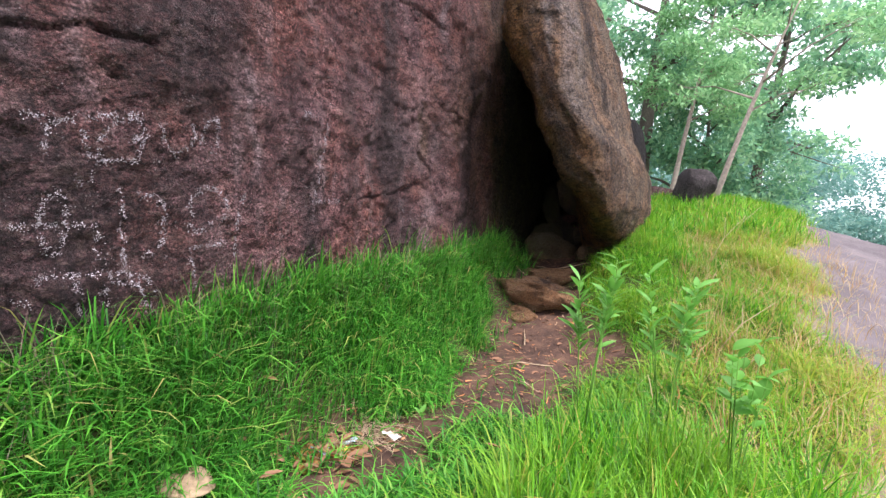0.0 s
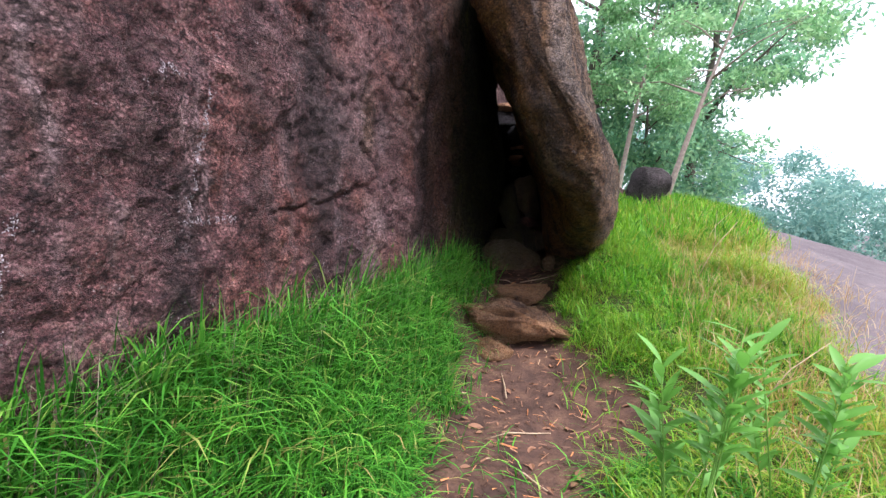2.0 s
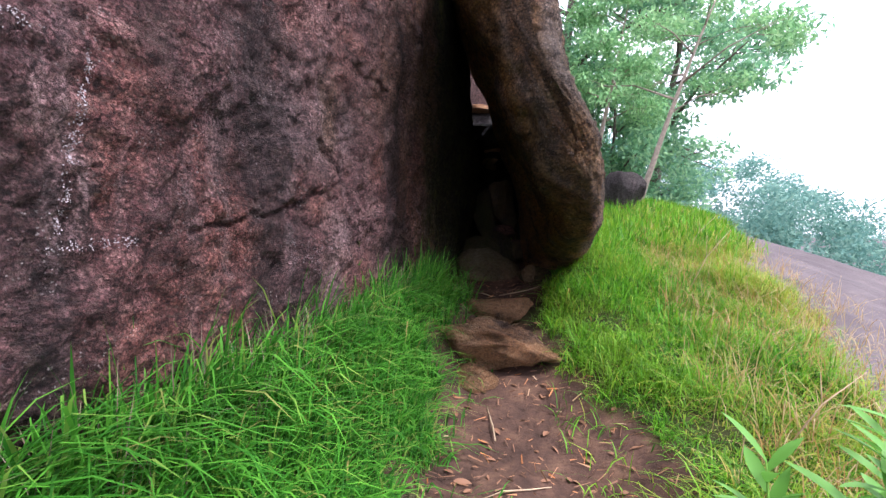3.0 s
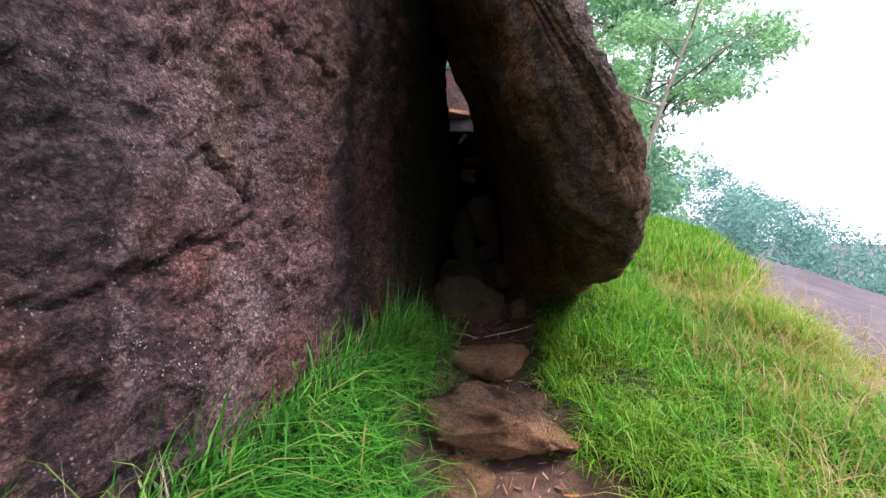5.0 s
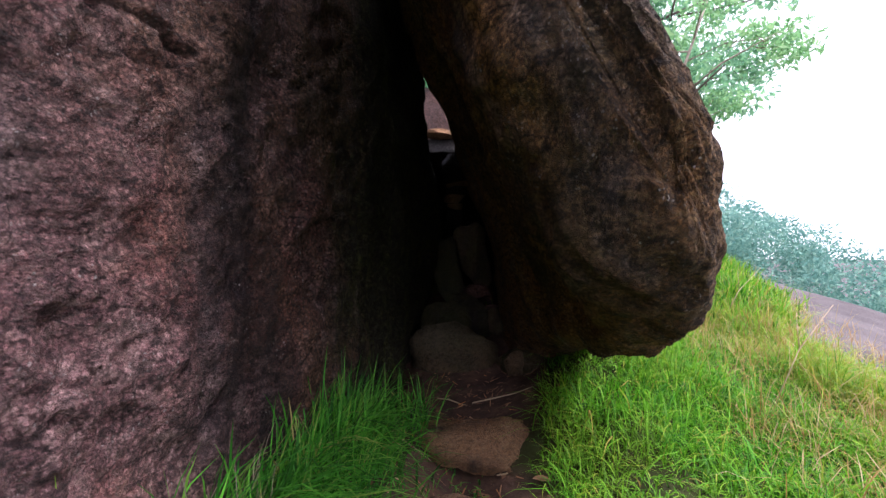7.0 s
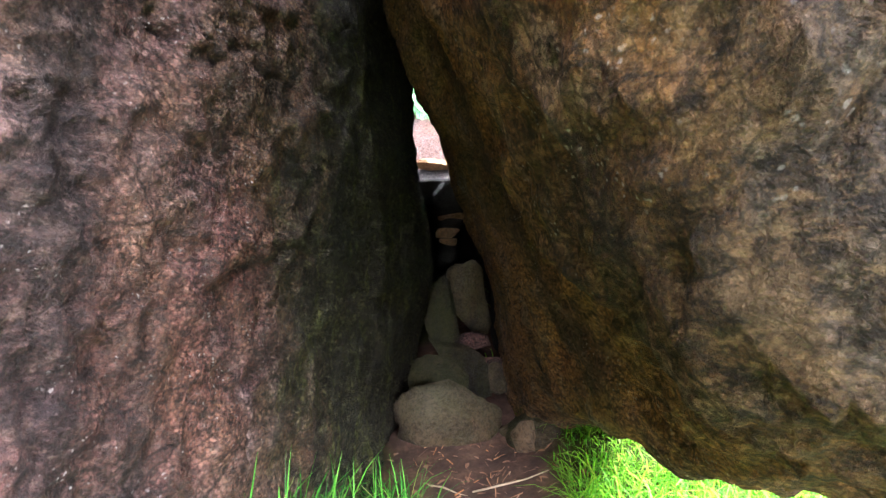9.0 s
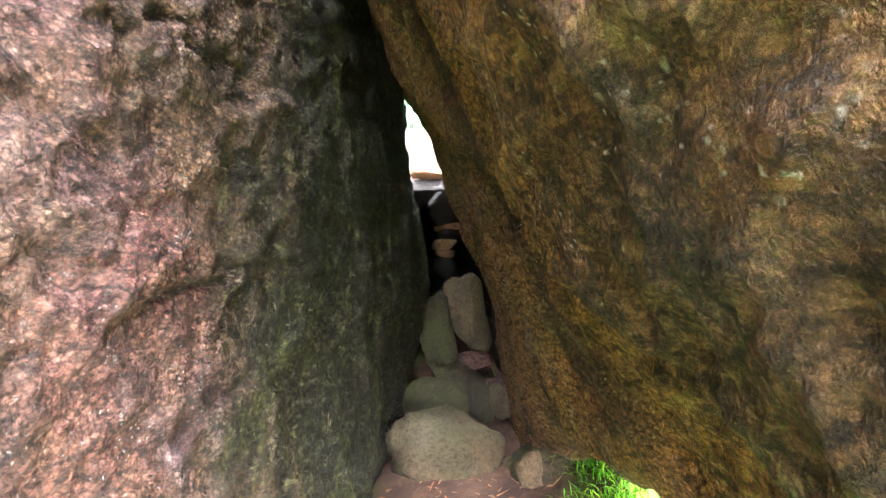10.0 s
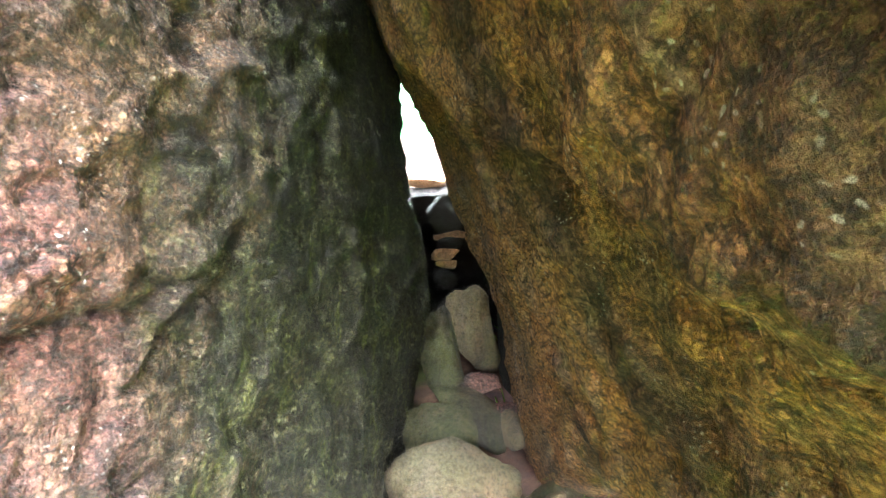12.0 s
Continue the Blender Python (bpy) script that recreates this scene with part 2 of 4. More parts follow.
RED_ROCK = rock_material("red_boulder_stone", (0.1, 0.055, 0.05), (0.2, 0.115, 0.1), (0.3, 0.19, 0.17), 0.1, None, None, 0.3)


def ground_material():
    m, t, b = material("soil_and_rock", 0.95, 0.2)
    p = coords(t)
    med = noise_tex(t, p, 4.0, 7, 0.65)
    fine = noise_tex(t, p, 38.0, 6, 0.7)
    soil = ramp(t, med, [(0.3, (0.028, 0.03, 0.012)), (0.7, (0.06, 0.07, 0.02))])
    dirt = ramp(t, med, [(0.3, (0.032, 0.02, 0.016)), (0.5, (0.085, 0.048, 0.034)), (0.72, (0.17, 0.098, 0.062))])
    slab = ramp(t, noise_tex(t, coords(t, (1, 1, 1)), 1.3, 7, 0.65), [(0.3, (0.075, 0.062, 0.066)), (0.55, (0.125, 0.105, 0.107)), (0.75, (0.2, 0.165, 0.155))])
    slab = mix(t, ramp(t, fine, [(0.35, 0.5), (0.6, 0.0)]), slab, (0.07, 0.06, 0.06))
    dirt = mix(t, ramp(t, fine, [(0.35, 0.6), (0.55, 0.0)]), dirt, (0.05, 0.03, 0.022))
    a = t.nodes.new("ShaderNodeAttribute")
    a.attribute_name = "dirt"
    c = mix(t, a.outputs["Fac"], soil, dirt)
    a2 = t.nodes.new("ShaderNodeAttribute")
    a2.attribute_name = "slab"
    rim = ramp(t, a2.outputs["Fac"], [(0.05, 0.0), (0.4, 0.9), (0.8, 0.3), (1.0, 0.0)])
    c = mix(t, a2.outputs["Fac"], c, slab)
    c = mix(t, rim, c, (0.32, 0.22, 0.15))
    t.links.new(c, b.inputs["Base Color"])
    bump(t, b, [(med, 0.5, 0.05), (fine, 0.8, 0.012)])
    return m


def leaf_material(name, stops, rough=0.55, through=0.4, patch=None):
    """Leaves and blades: colour varies from one to the next, light passes through."""
    m, t, b = material(name, rough, 0.35)
    g = t.nodes.new("ShaderNodeNewGeometry")
    c = ramp(t, g.outputs["Random Per Island"], stops)
    if patch:
        c = mix(t, ramp(t, noise_tex(t, coords(t), 1.7, 5, 0.65), [(0.44, 0.0), (0.6, patch[1])]), c, patch[0])
    t.links.new(c, b.inputs["Base Color"])
    tr = t.nodes.new("ShaderNodeBsdfTranslucent")
    t.links.new(c, tr.inputs["Color"])
    ms = t.nodes.new("ShaderNodeMixShader")
    ms.inputs[0].default_value = through
    out = t.nodes["Material Output"]
    t.links.new(b.outputs[0], ms.inputs[1])
    t.links.new(tr.outputs[0], ms.inputs[2])
    t.links.new(ms.outputs[0], out.inputs["Surface"])
    return m


GROUND = ground_material()
GRASS_DEEP = leaf_material("bank_grass", [(0.0, (0.015, 0.075, 0.008)), (0.35, (0.05, 0.24, 0.02)), (0.85, (0.16, 0.48, 0.045)), (0.95, (0.33, 0.45, 0.09)), (1.0, (0.44, 0.32, 0.13))], patch=((0.035, 0.15, 0.014), 0.4))
GRASS_SUN = leaf_material("meadow_grass", [(0.0, (0.025, 0.11, 0.008)), (0.4, (0.08, 0.3, 0.01)), (0.86, (0.19, 0.45, 0.015)), (0.97, (0.36, 0.42, 0.05)), (1.0, (0.5, 0.3, 0.1))],
                          patch=((0.25, 0.37, 0.028), 0.4))
GRASS_DRY = leaf_material("dry_grass", [(0.0, (0.34, 0.19, 0.06)), (0.5, (0.42, 0.3, 0.11)), (1.0, (0.55, 0.42, 0.25))], 0.7)
WEED = leaf_material("weed_stems", [(0.0, (0.12, 0.085, 0.06)), (0.6, (0.24, 0.18, 0.13)), (1.0, (0.36, 0.3, 0.22))], 0.8, 0.1)
# distance haze is mixed into these three leaf colours: paler and bluer
LEAF_TREE_HAZED = leaf_material("hazed_tree_leaves", [(0.0, (0.13, 0.3, 0.17)), (0.6, (0.23, 0.46, 0.25)), (1.0, (0.36, 0.58, 0.3))], through=0.5)
LEAF_YOUNG_HAZED = leaf_material("hazed_young_leaves", [(0.0, (0.14, 0.32, 0.13)), (0.6, (0.24, 0.47, 0.2)), (1.0, (0.38, 0.6, 0.28))])
LEAF_FAR_HAZED = leaf_material("hazed_far_leaves", [(0.0, (0.11, 0.25, 0.21)), (0.6, (0.18, 0.34, 0.28)), (1.0, (0.27, 0.44, 0.34))], 0.9)
LEAF_PLANT = leaf_material("sapling_leaves", [(0.0, (0.06, 0.22, 0.02)), (0.5, (0.12, 0.33, 0.04)), (0.8, (0.2, 0.42, 0.1)), (1.0, (0.34, 0.46, 0.24))], 0.48, 0.4)
GRASS_BLEACHED = leaf_material("bleached_grass", [(0.0, (0.13, 0.3, 0.018)), (0.45, (0.25, 0.42, 0.025)), (0.8, (0.38, 0.43, 0.05)), (1.0, (0.5, 0.38, 0.13))], patch=((0.38, 0.37, 0.05), 0.5))
LEAF_DEAD = leaf_material("dead_leaves", [(0.0, (0.07, 0.035, 0.02)), (0.4, (0.17, 0.085, 0.05)), (0.75, (0.3, 0.15, 0.08)), (0.9, (0.5, 0.19, 0.06)), (1.0, (0.44, 0.33, 0.21))], 0.7, 0.1)


def plain(name, colour, rough=0.8, scale=14.0, var=0.35, spec=0.3):
    m, t, b = material(name, rough, spec)
    n = noise_tex(t, coords(t), scale, 6, 0.65)
    t.links.new(ramp(t, n, [(0.3, tuple(x * (1 - var) for x in colour)), (0.7, tuple(min(1, x * (1 + var)) for x in colour))]), b.inputs["Base Color"])
    bump(t, b, [(n, 0.4, 0.01)])
    return m


BARK = plain("bark", (0.26, 0.22, 0.17))
BARK_DARK = plain("dark_bark", (0.12, 0.1, 0.08))
STEM = plain("green_stem", (0.13, 0.28, 0.04))
TWIG = plain("dry_twig", (0.42, 0.31, 0.2))
CHALK = plain("old_white_chalk", (0.33, 0.29, 0.3), 0.95, 60, 0.3)
PLASTIC = plain("crumpled_plastic", (0.6, 0.55, 0.75), 0.35, 30, 0.3, 0.5)
FOIL = plain("yellow_wrapper", (0.65, 0.55, 0.08), 0.35, 30, 0.3, 0.5)
SILVER = plain("silver_wrapper", (0.4, 0.48, 0.55), 0.3, 30, 0.4, 0.6)
SHEATH = plain("dry_sheath", (0.45, 0.21, 0.08), 0.75, 25, 0.4)
PALE = plain("pale_weathered_stone", (0.27, 0.19, 0.115), 0.9, 22, 0.4)
PAPER = plain("pale_paper", (0.7, 0.64, 0.56), 0.9, 30, 0.2)


# ---- building helpers ----
def mesh_of(bm, name):
    me = bpy.data.meshes.new(name)
    bm.to_mesh(me)
    bm.free()
    for p in me.polygons:
        p.use_smooth = True
    return me


def raw(name, verts, faces, mat, parent=None, flat=False):
    me = bpy.data.meshes.new(name)
    me.from_pydata([tuple(v) for v in verts], [], faces)
    me.materials.append(mat)
    if not flat:
        me.polygons.foreach_set("use_smooth", [True] * len(me.polygons))
    me.update()
    ob = new(name, me)
    if parent:
        ob.parent = parent
    return ob


def part(name, bm, mat, parent=None, label=""):
    me = mesh_of(bm, name)
    me.materials.append(mat)
    ob = new(name, me)
    if parent:
        ob.parent = parent
    if label:
        ob["label"] = label
    return ob


def fbm(p, scale, octaves=4, seed=0.0):
    q = Vector(p) * scale + Vector((seed * 7.3, seed * 3.1, -seed * 5.7))
    return noise.fractal(q, 1.0, 2.1, octaves)


def rough_stone(p, amp, seed=0.0):
    """Weathered relief: swells, flaking plates, cracks and pits."""
    h = 0.9 * fbm(p, 0.7, 3, seed) + 0.5 * fbm(p, 2.6, 3, seed + 1)
    q = Vector(p) * 2.4 + Vector((seed, seed, seed)) + 0.5 * Vector((fbm(p, 3, 2, 1), fbm(p, 3, 2, 2), fbm(p, 3, 2, 3)))
    d, pts = noise.voronoi(q)
    h += 0.45 * noise.cell(pts[0] * 17.3) * min(1.0, (d[1] - d[0]) * 5)
    q = Vector(p) * 6.5 + 0.6 * Vector((fbm(p, 7, 2, 4), fbm(p, 7, 2, 5), fbm(p, 7, 2, 6)))
    d, pts = noise.voronoi(q)
    h += 0.24 * noise.cell(pts[0] * 11.9) * min(1.0, (d[1] - d[0]) * 9)
    k = abs(fbm((p[0], p[1], p[2] * 1.9), 0.9, 3, seed + 4))
    h -= 0.3 * max(0.0, 1 - k / 0.022)
    pit = fbm(p, 4.2, 3, seed + 6)
    h -= 0.7 * max(0.0, pit - 0.42)
    h += 0.34 * fbm(p, 9, 4, seed + 2) + 0.26 * abs(fbm(p, 20, 3, seed + 3))
    return amp * h


def displace(bm, fn):
    bm.normal_update()
    moves = [(v, v.normal * fn(v.co)) for v in bm.verts]
    for v, m in moves:
        v.co += m


def sheet(rings, cap=True):
    """A closed skin through rings of points (all of one length, each a closed loop)."""
    bm = bmesh.new()
    vs = [[bm.verts.new(p) for p in ring] for ring in rings]
    n = len(rings[0])
    for a, b in zip(vs, vs[1:]):
        for i in range(n):
            j = (i + 1) % n
            bm.faces.new((a[i], a[j], b[j], b[i]))
    if cap:
        bm.faces.new(vs[0][::-1])
        bm.faces.new(vs[-1])
    bmesh.ops.recalc_face_normals(bm, faces=bm.faces)
    return bm


def resample(pts, n):
    pts = np.array(pts)
    closed = np.vstack([pts, pts[:1]])
    seg = np.r_[0, np.cumsum(np.linalg.norm(np.diff(closed, axis=0), axis=1))]
    t = np.linspace(0, seg[-1], n, endpoint=False)
    return np.c_[np.interp(t, seg, closed[:, 0]), np.interp(t, seg, closed[:, 1])]


def stone_bm(size, seed, cuts=5, rough=0.12, sub=4, box=0.7):
    """A weathered block: a ball cut by flat planes, then roughened."""
    rng = random.Random(seed)
    bm = bmesh.new()
    bmesh.ops.create_icosphere(bm, subdivisions=sub, radius=1)
    planes = []
    for _ in range(cuts):
        d = Vector((rng.uniform(-1, 1), rng.uniform(-1, 1), rng.uniform(-1, 1))).normalized()
        planes.append((d, rng.uniform(0.62, 0.86)))
    for v in bm.verts:
        c = v.co.copy()
        c = Vector([math.copysign(abs(x) ** box, x) for x in c])
        for d, k in planes:
            over = c.dot(d) - k
            if over > 0:
                c -= d * over * 0.97
        c *= 1 + rough * (fbm(c, 1.6, 4, seed) + 0.35 * fbm(c, 6, 3, seed + 2))
        v.co = Vector((c.x * size[0], c.y * size[1], c.z * size[2]))
    return bm


def stone(name, s, r, z, size, seed, mat, label, turn=0.0, tip=(0, 0), cuts=5, rough=0.12, group="", sub=4, box=0.7):
    """z is the height of its underside; size: half lengths along s, r and up."""
    bm = stone_bm((size[0], size[1], size[2]), seed, cuts, rough, sub, box)
    bmesh.ops.transform(bm, matrix=pose(0, 0, 0, tip[0], tip[1], turn + math.degrees(TURN)), verts=bm.verts)
    low = min(v.co.z for v in bm.verts)
    ob = part(name, bm, mat)
    ob.location = W(s, r, z - low)
    return tagged(ob, label, name.replace("_", " ").split()[-1], group)


def tube(points, radii, sides=7):
    rings = []
    pts = [Vector(p) for p in points]
    for i, p in enumerate(pts):
        d = (pts[min(i + 1, len(pts) - 1)] - pts[max(i - 1, 0)]).normalized()
        a = d.orthogonal().normalized()
        b = d.cross(a)
        rings.append([p + radii[i] * (math.cos(k * math.tau / sides) * a + math.sin(k * math.tau / sides) * b) for k in range(sides)])
    # keep the rings from twisting
    for i in range(1, len(rings)):
        best = min(range(sides), key=lambda k: (rings[i][k] - rings[i - 1][0]).length)
        rings[i] = rings[i][best:] + rings[i][:best]
    return sheet(rings)


def merge(bms):
    out = bmesh.new()
    for b in bms:
        me = bpy.data.meshes.new("tmp")
        b.to_mesh(me)
        b.free()
        out.from_mesh(me)
        bpy.data.meshes.remove(me)
    return out


# ---- ground: one sheet to the horizon ----
def spread(lo, hi, step, far):
    mid = np.arange(lo, hi + 1e-6, step)
    grow = [step]
    while sum(grow) < far:
        grow.append(grow[-1] * 1.25)
    g = np.cumsum(grow)
    return np.r_[lo - g[::-1], mid, hi + g]


gs, gr = spread(-1, 12, 0.07, 1500), spread(-0.5, 5.5, 0.07, 1500)
S, R = np.meshgrid(gs, gr, indexing="ij")
Z = ground_height(S, R)
near = (np.abs(S - 6) < 9) & (np.abs(R - 2) < 5)
for i, j in zip(*np.where(near)):
    Z[i, j] += 0.02 * fbm((S[i, j], R[i, j], 0), 3.0, 4) * (1 - 0.4 * slab_mask(S[i, j], R[i, j]))
X = DS[0] * S + DR[0] * (R + OFF)
Y = DS[1] * S + DR[1] * (R + OFF)
nr = len(gr)
gfaces = [(i * nr + j, i * nr + j + 1, (i + 1) * nr + j + 1, (i + 1) * nr + j) for i in range(len(gs) - 1) for j in range(nr - 1)]
gfaces = [f[::-1] for f in gfaces]
ground = raw("ground", np.c_[X.ravel(), Y.ravel(), Z.ravel()], gfaces, GROUND)
for key, mask in (("dirt", dirt_mask(S, R)), ("slab", slab_mask(S, R))):
    at = ground.data.attributes.new(key, "FLOAT", "POINT")
    at.data.foreach_set("value", mask.ravel().astype(np.float32))
tagged(ground, "trodden soil path beside grass and bare grey rock", "ground", kind="structure")


# ---- the long rock face ----
def face_line(s):
    """Where the face stands, before its relief."""
    if s < -3:
        return -0.15 * (s + 3) ** 2
    return -float(np.interp(s, [6.6, 7.0, 8.0, 9.0, 9.6, 10.2, 10.42], [0, 0.015, 0.055, 0.09, 0.22, 0.56, 1.0]))


def face_lean(s):
    """How far the face leans back for each metre of height, deep in the cleft."""
    return float(np.interp(s, [7.0, 8.0, 9.0, 9.6, 10.4], [0, 0.037, 0.085, 0.1, 0.075]))


# cracks with a lip, as runs of (place along the face, height)
CRACKS = (
    ((6.09, 2.08), (6.18, 2.11), (6.34, 2.14), (6.48, 2.20), (6.67, 2.33)),
    ((6.31, 1.98), (6.39, 2.06), (6.48, 2.14)),
    ((5.78, 2.73), (5.79, 2.69), (5.84, 2.67)),
    ((5.90, 2.81), (5.91, 2.71), (5.99, 2.68)),
    ((6.01, 2.75), (6.17, 2.81)),
    ((6.15, 2.74), (6.44, 2.83)),
    ((4.91, 2.63), (4.99, 2.57), (5.21, 2.59), (5.32, 2.55)),
    ((4.40, 2.04), (4.52, 2.08), (4.61, 2.01), (4.68, 1.94), (4.78, 1.94)),
    ((4.20, 1.70), (4.30, 1.74), (4.37, 1.78), (4.46, 1.81)),
    ((3.58, 1.60), (3.87, 1.64), (4.25, 1.71), (4.76, 1.87)),
    ((1.45, 2.16), (1.67, 2.24), (1.84, 2.26), (1.99, 2.27)),
)
WASHES = ((4.45, 0.3, 1.9, 2.9, 0.4), (8.1, 0.012, 1.5, 2.5, 0.8), (8.55, 0.02, 1.25, 1.6, 0.6), (7.55, 0.02, 1.2, 1.7, 0.4), (2.59, 0.03, 1.71, 2.36, 0.9), (3.16, 0.025, 1.61, 2.00, 0.8), (4.97, 0.05, 3.35, 4.29, 0.9), (4.6, 0.15, 1.08, 1.7, 0.8), (4.86, 0.06, 1.97, 2.33, 0.5), (1.71, 0.04, 1.90, 2.46, 0.6), (1.50, 0.05, 1.99, 2.55, 0.5), (6.16, 0.025, 1.50, 1.71, 0.9))
DARK_PATCHES = ((1.84, 0.5, 0.68, 1.81, 0.85), (3.48, 0.09, 1.42, 2.87, 0.6), (2.96, 0.1, 1.71, 2.58, 0.5), (2.13, 0.4, 1.90, 3.12, 0.9), (1.11, 0.6, 0.69, 3.29, 0.92), (4.32, 0.2, 0.94, 1.47, 0.55), (5.61, 0.12, 1.62, 3.05, 0.25))


def long_rock():
    ss = np.r_[np.arange(-7, 0.6, 0.25), np.arange(0.6, 7.6, 0.018), np.arange(7.6, 9.5, 0.026), np.arange(9.5, 10.41, 0.06)]
    zs = np.r_[np.arange(-0.6, 0.7, 0.2), np.arange(0.7, 3.4, 0.018), np.arange(3.4, 4.6, 0.05), np.arange(4.6, 5.6, 0.15)]
    rings = []
    for s in ss:
        f, lean = face_line(s), face_lean(s)
        ring = [W(s, f - lean * max(0.0, z - 2.4) - 0.16 * float(smooth(2.0, 1.1, z) * smooth(7.5, 8.4, s)) + 0.03 * math.sin(0.9 * z) - 0.1 * max(0, 1.1 - z) + (-0.35 * max(0, z - 4.6) ** 2), z) for z in zs]
        top = ring[-1].z
        for k in range(1, 9):
            a = k / 8 * math.pi / 2
            ring.append(W(s, f - 0.35 - 2.2 * math.sin(a) * 1.0, top + 1.2 * (1 - math.cos(a)) * 0 + 1.1 * math.sin(a) * 0.8))
        for rr, zz in ((-4.5, 6.6), (-6.5, 5.5), (-7.5, 3.5), (-7.5, 1.0), (-7.2, -0.6)):
            ring.append(W(s, rr + f, zz))
        rings.append(ring)
    bm = sheet(rings)
    displace(bm, lambda p: rough_stone(p, 0.055, 2.0))
    ob = part("rock_face", bm, ROCK)
    co = np.zeros(len(ob.data.vertices) * 3)
    ob.data.vertices.foreach_get("co", co)
    co = co.reshape(-1, 3)
    vs, vr = plan(co[:, 0], co[:, 1])
    wash, darkening = np.zeros(len(vs)), np.zeros(len(vs))
    # open the cracks: a groove, and one side standing proud of the other
    wander = 0.008 * np.sin(23 * vs + 11 * co[:, 2]) + 0.006 * np.sin(51 * co[:, 2] - 37 * vs)
    cut, dark = np.zeros(len(vs)), np.zeros(len(vs))
    on = vr > -1.0
    for run in CRACKS:
        for (s0, z0), (s1, z1) in zip(run, run[1:]):
            ds, dz = s1 - s0, z1 - z0
            ln = math.hypot(ds, dz)
            t = ((vs - s0) * ds + (co[:, 2] - z0) * dz) / ln ** 2
            side = ((vs - s0) * dz - (co[:, 2] - z0) * ds) / ln + wander
            inside = smooth(-0.12, 0.0, t) * smooth(1.12, 1.0, t) * on
            cut = np.where(inside > 0, np.minimum(cut, inside * (-0.036 * np.exp(-(side / 0.010) ** 2) - 0.012 * smooth(-0.004, 0.004, side) * np.exp(-np.abs(side) / 0.1))), cut)
            dark = np.maximum(dark, inside * np.exp(-(side / 0.008) ** 2) * 0.95)
    scar = np.exp(-((vs - 4.58 - 0.05 * np.sin(9 * co[:, 2])) / 0.1) ** 4 - ((co[:, 2] - 2.28) / 0.3) ** 4) * on
    cut = cut - 0.02 * scar * (1 + 0.8 * np.sin(31 * vs + 9 * co[:, 2]) * np.sin(27 * co[:, 2] - 13 * vs))
    co[:, 0] += DR[0] * cut
    co[:, 1] += DR[1] * cut
    ob.data.vertices.foreach_set("co", co.ravel())
    ob.data.update()
    # shade inside the cracks is painted in as well, along each groove
    darkening = np.maximum(darkening, dark)
    wob = 0.04 * np.sin(5 * co[:, 2]) + 0.02 * np.sin(17 * co[:, 2] + 3 * vs)
    # pale washes and dark patches: place along the face, half width, foot, top, strength
    for s, w, z0, z1, k in WASHES:
        wash = np.maximum(wash, k * np.exp(-((vs - s - wob) / w) ** 2) * smooth(z0 - 0.15, z0 + 0.15, co[:, 2]) * smooth(z1 + 0.15, z1 - 0.15, co[:, 2]))
    for s, w, z0, z1, k in DARK_PATCHES:
        darkening = np.maximum(darkening, k * np.exp(-((vs - s - wob) / w) ** 4) * smooth(z0 - 0.2, z0 + 0.2, co[:, 2]) * smooth(z1 + 0.2, z1 - 0.2, co[:, 2]))
    for key, mask in (("wash", wash), ("darkening", darkening), ("sheltered", np.maximum(scar, smooth(4.6, 6.6, vs + 0.3 * np.sin(3 * co[:, 2]))))):
        ob.data.attributes.new(key, "FLOAT", "POINT").data.foreach_set("value", mask.astype(np.float32))
    return tagged(ob, "huge dark reddish-brown granite rock face with pale vertical streaks", "rock")


rock_face = long_rock()


# ---- the slab that leans against it ----
def inner_r(s, z):
    """The side that faces the cleft."""
    base = float(np.interp(s, [5.2, 6.6, 7.6, 8.6, 9.6], [0.945, 0.775, 0.545, 0.385, 0.31]))
    base -= float(np.interp(s, [5.2, 6.6, 7.6, 8.6, 9.6], [0.445, 0.42, 0.39, 0.355, 0.32])) * (z - 2.4)
    base -= float(np.interp(s, [7.6, 8.6, 9.6], [0, 0.0, 0.06])) * max(0.0, z - 3.9)
    ledge = 2.0 + 0.6 * (s - 5.85)
    base += 0.07 * float(smooth(ledge + 0.03, ledge - 0.07, z)) * float(smooth(5.6, 6.0, s))
    base += 0.5 * max(0.0, z - 3.6) * float(smooth(6.9, 6.1, s))
    return base - 0.3 * max(0.0, 1.9 - z) * float(smooth(6.5, 8.5, s)) + 0.25 * max(0.0, s - 9.6)


def outer_r(s, z):
    """The weather side."""
    wide = float(np.interp(z, [0.5, 1.4, 1.7, 2.0, 2.3, 2.45, 2.6, 2.8, 3.0, 4.0, 5.6], [1.52, 1.56, 1.61, 1.6, 1.55, 1.47, 1.37, 1.28, 1.23, 0.98, 0.58]))
    return wide - 0.06 * max(0.0, 5.75 - s) + 0.08 * float(smooth(6.4, 7.8, s))


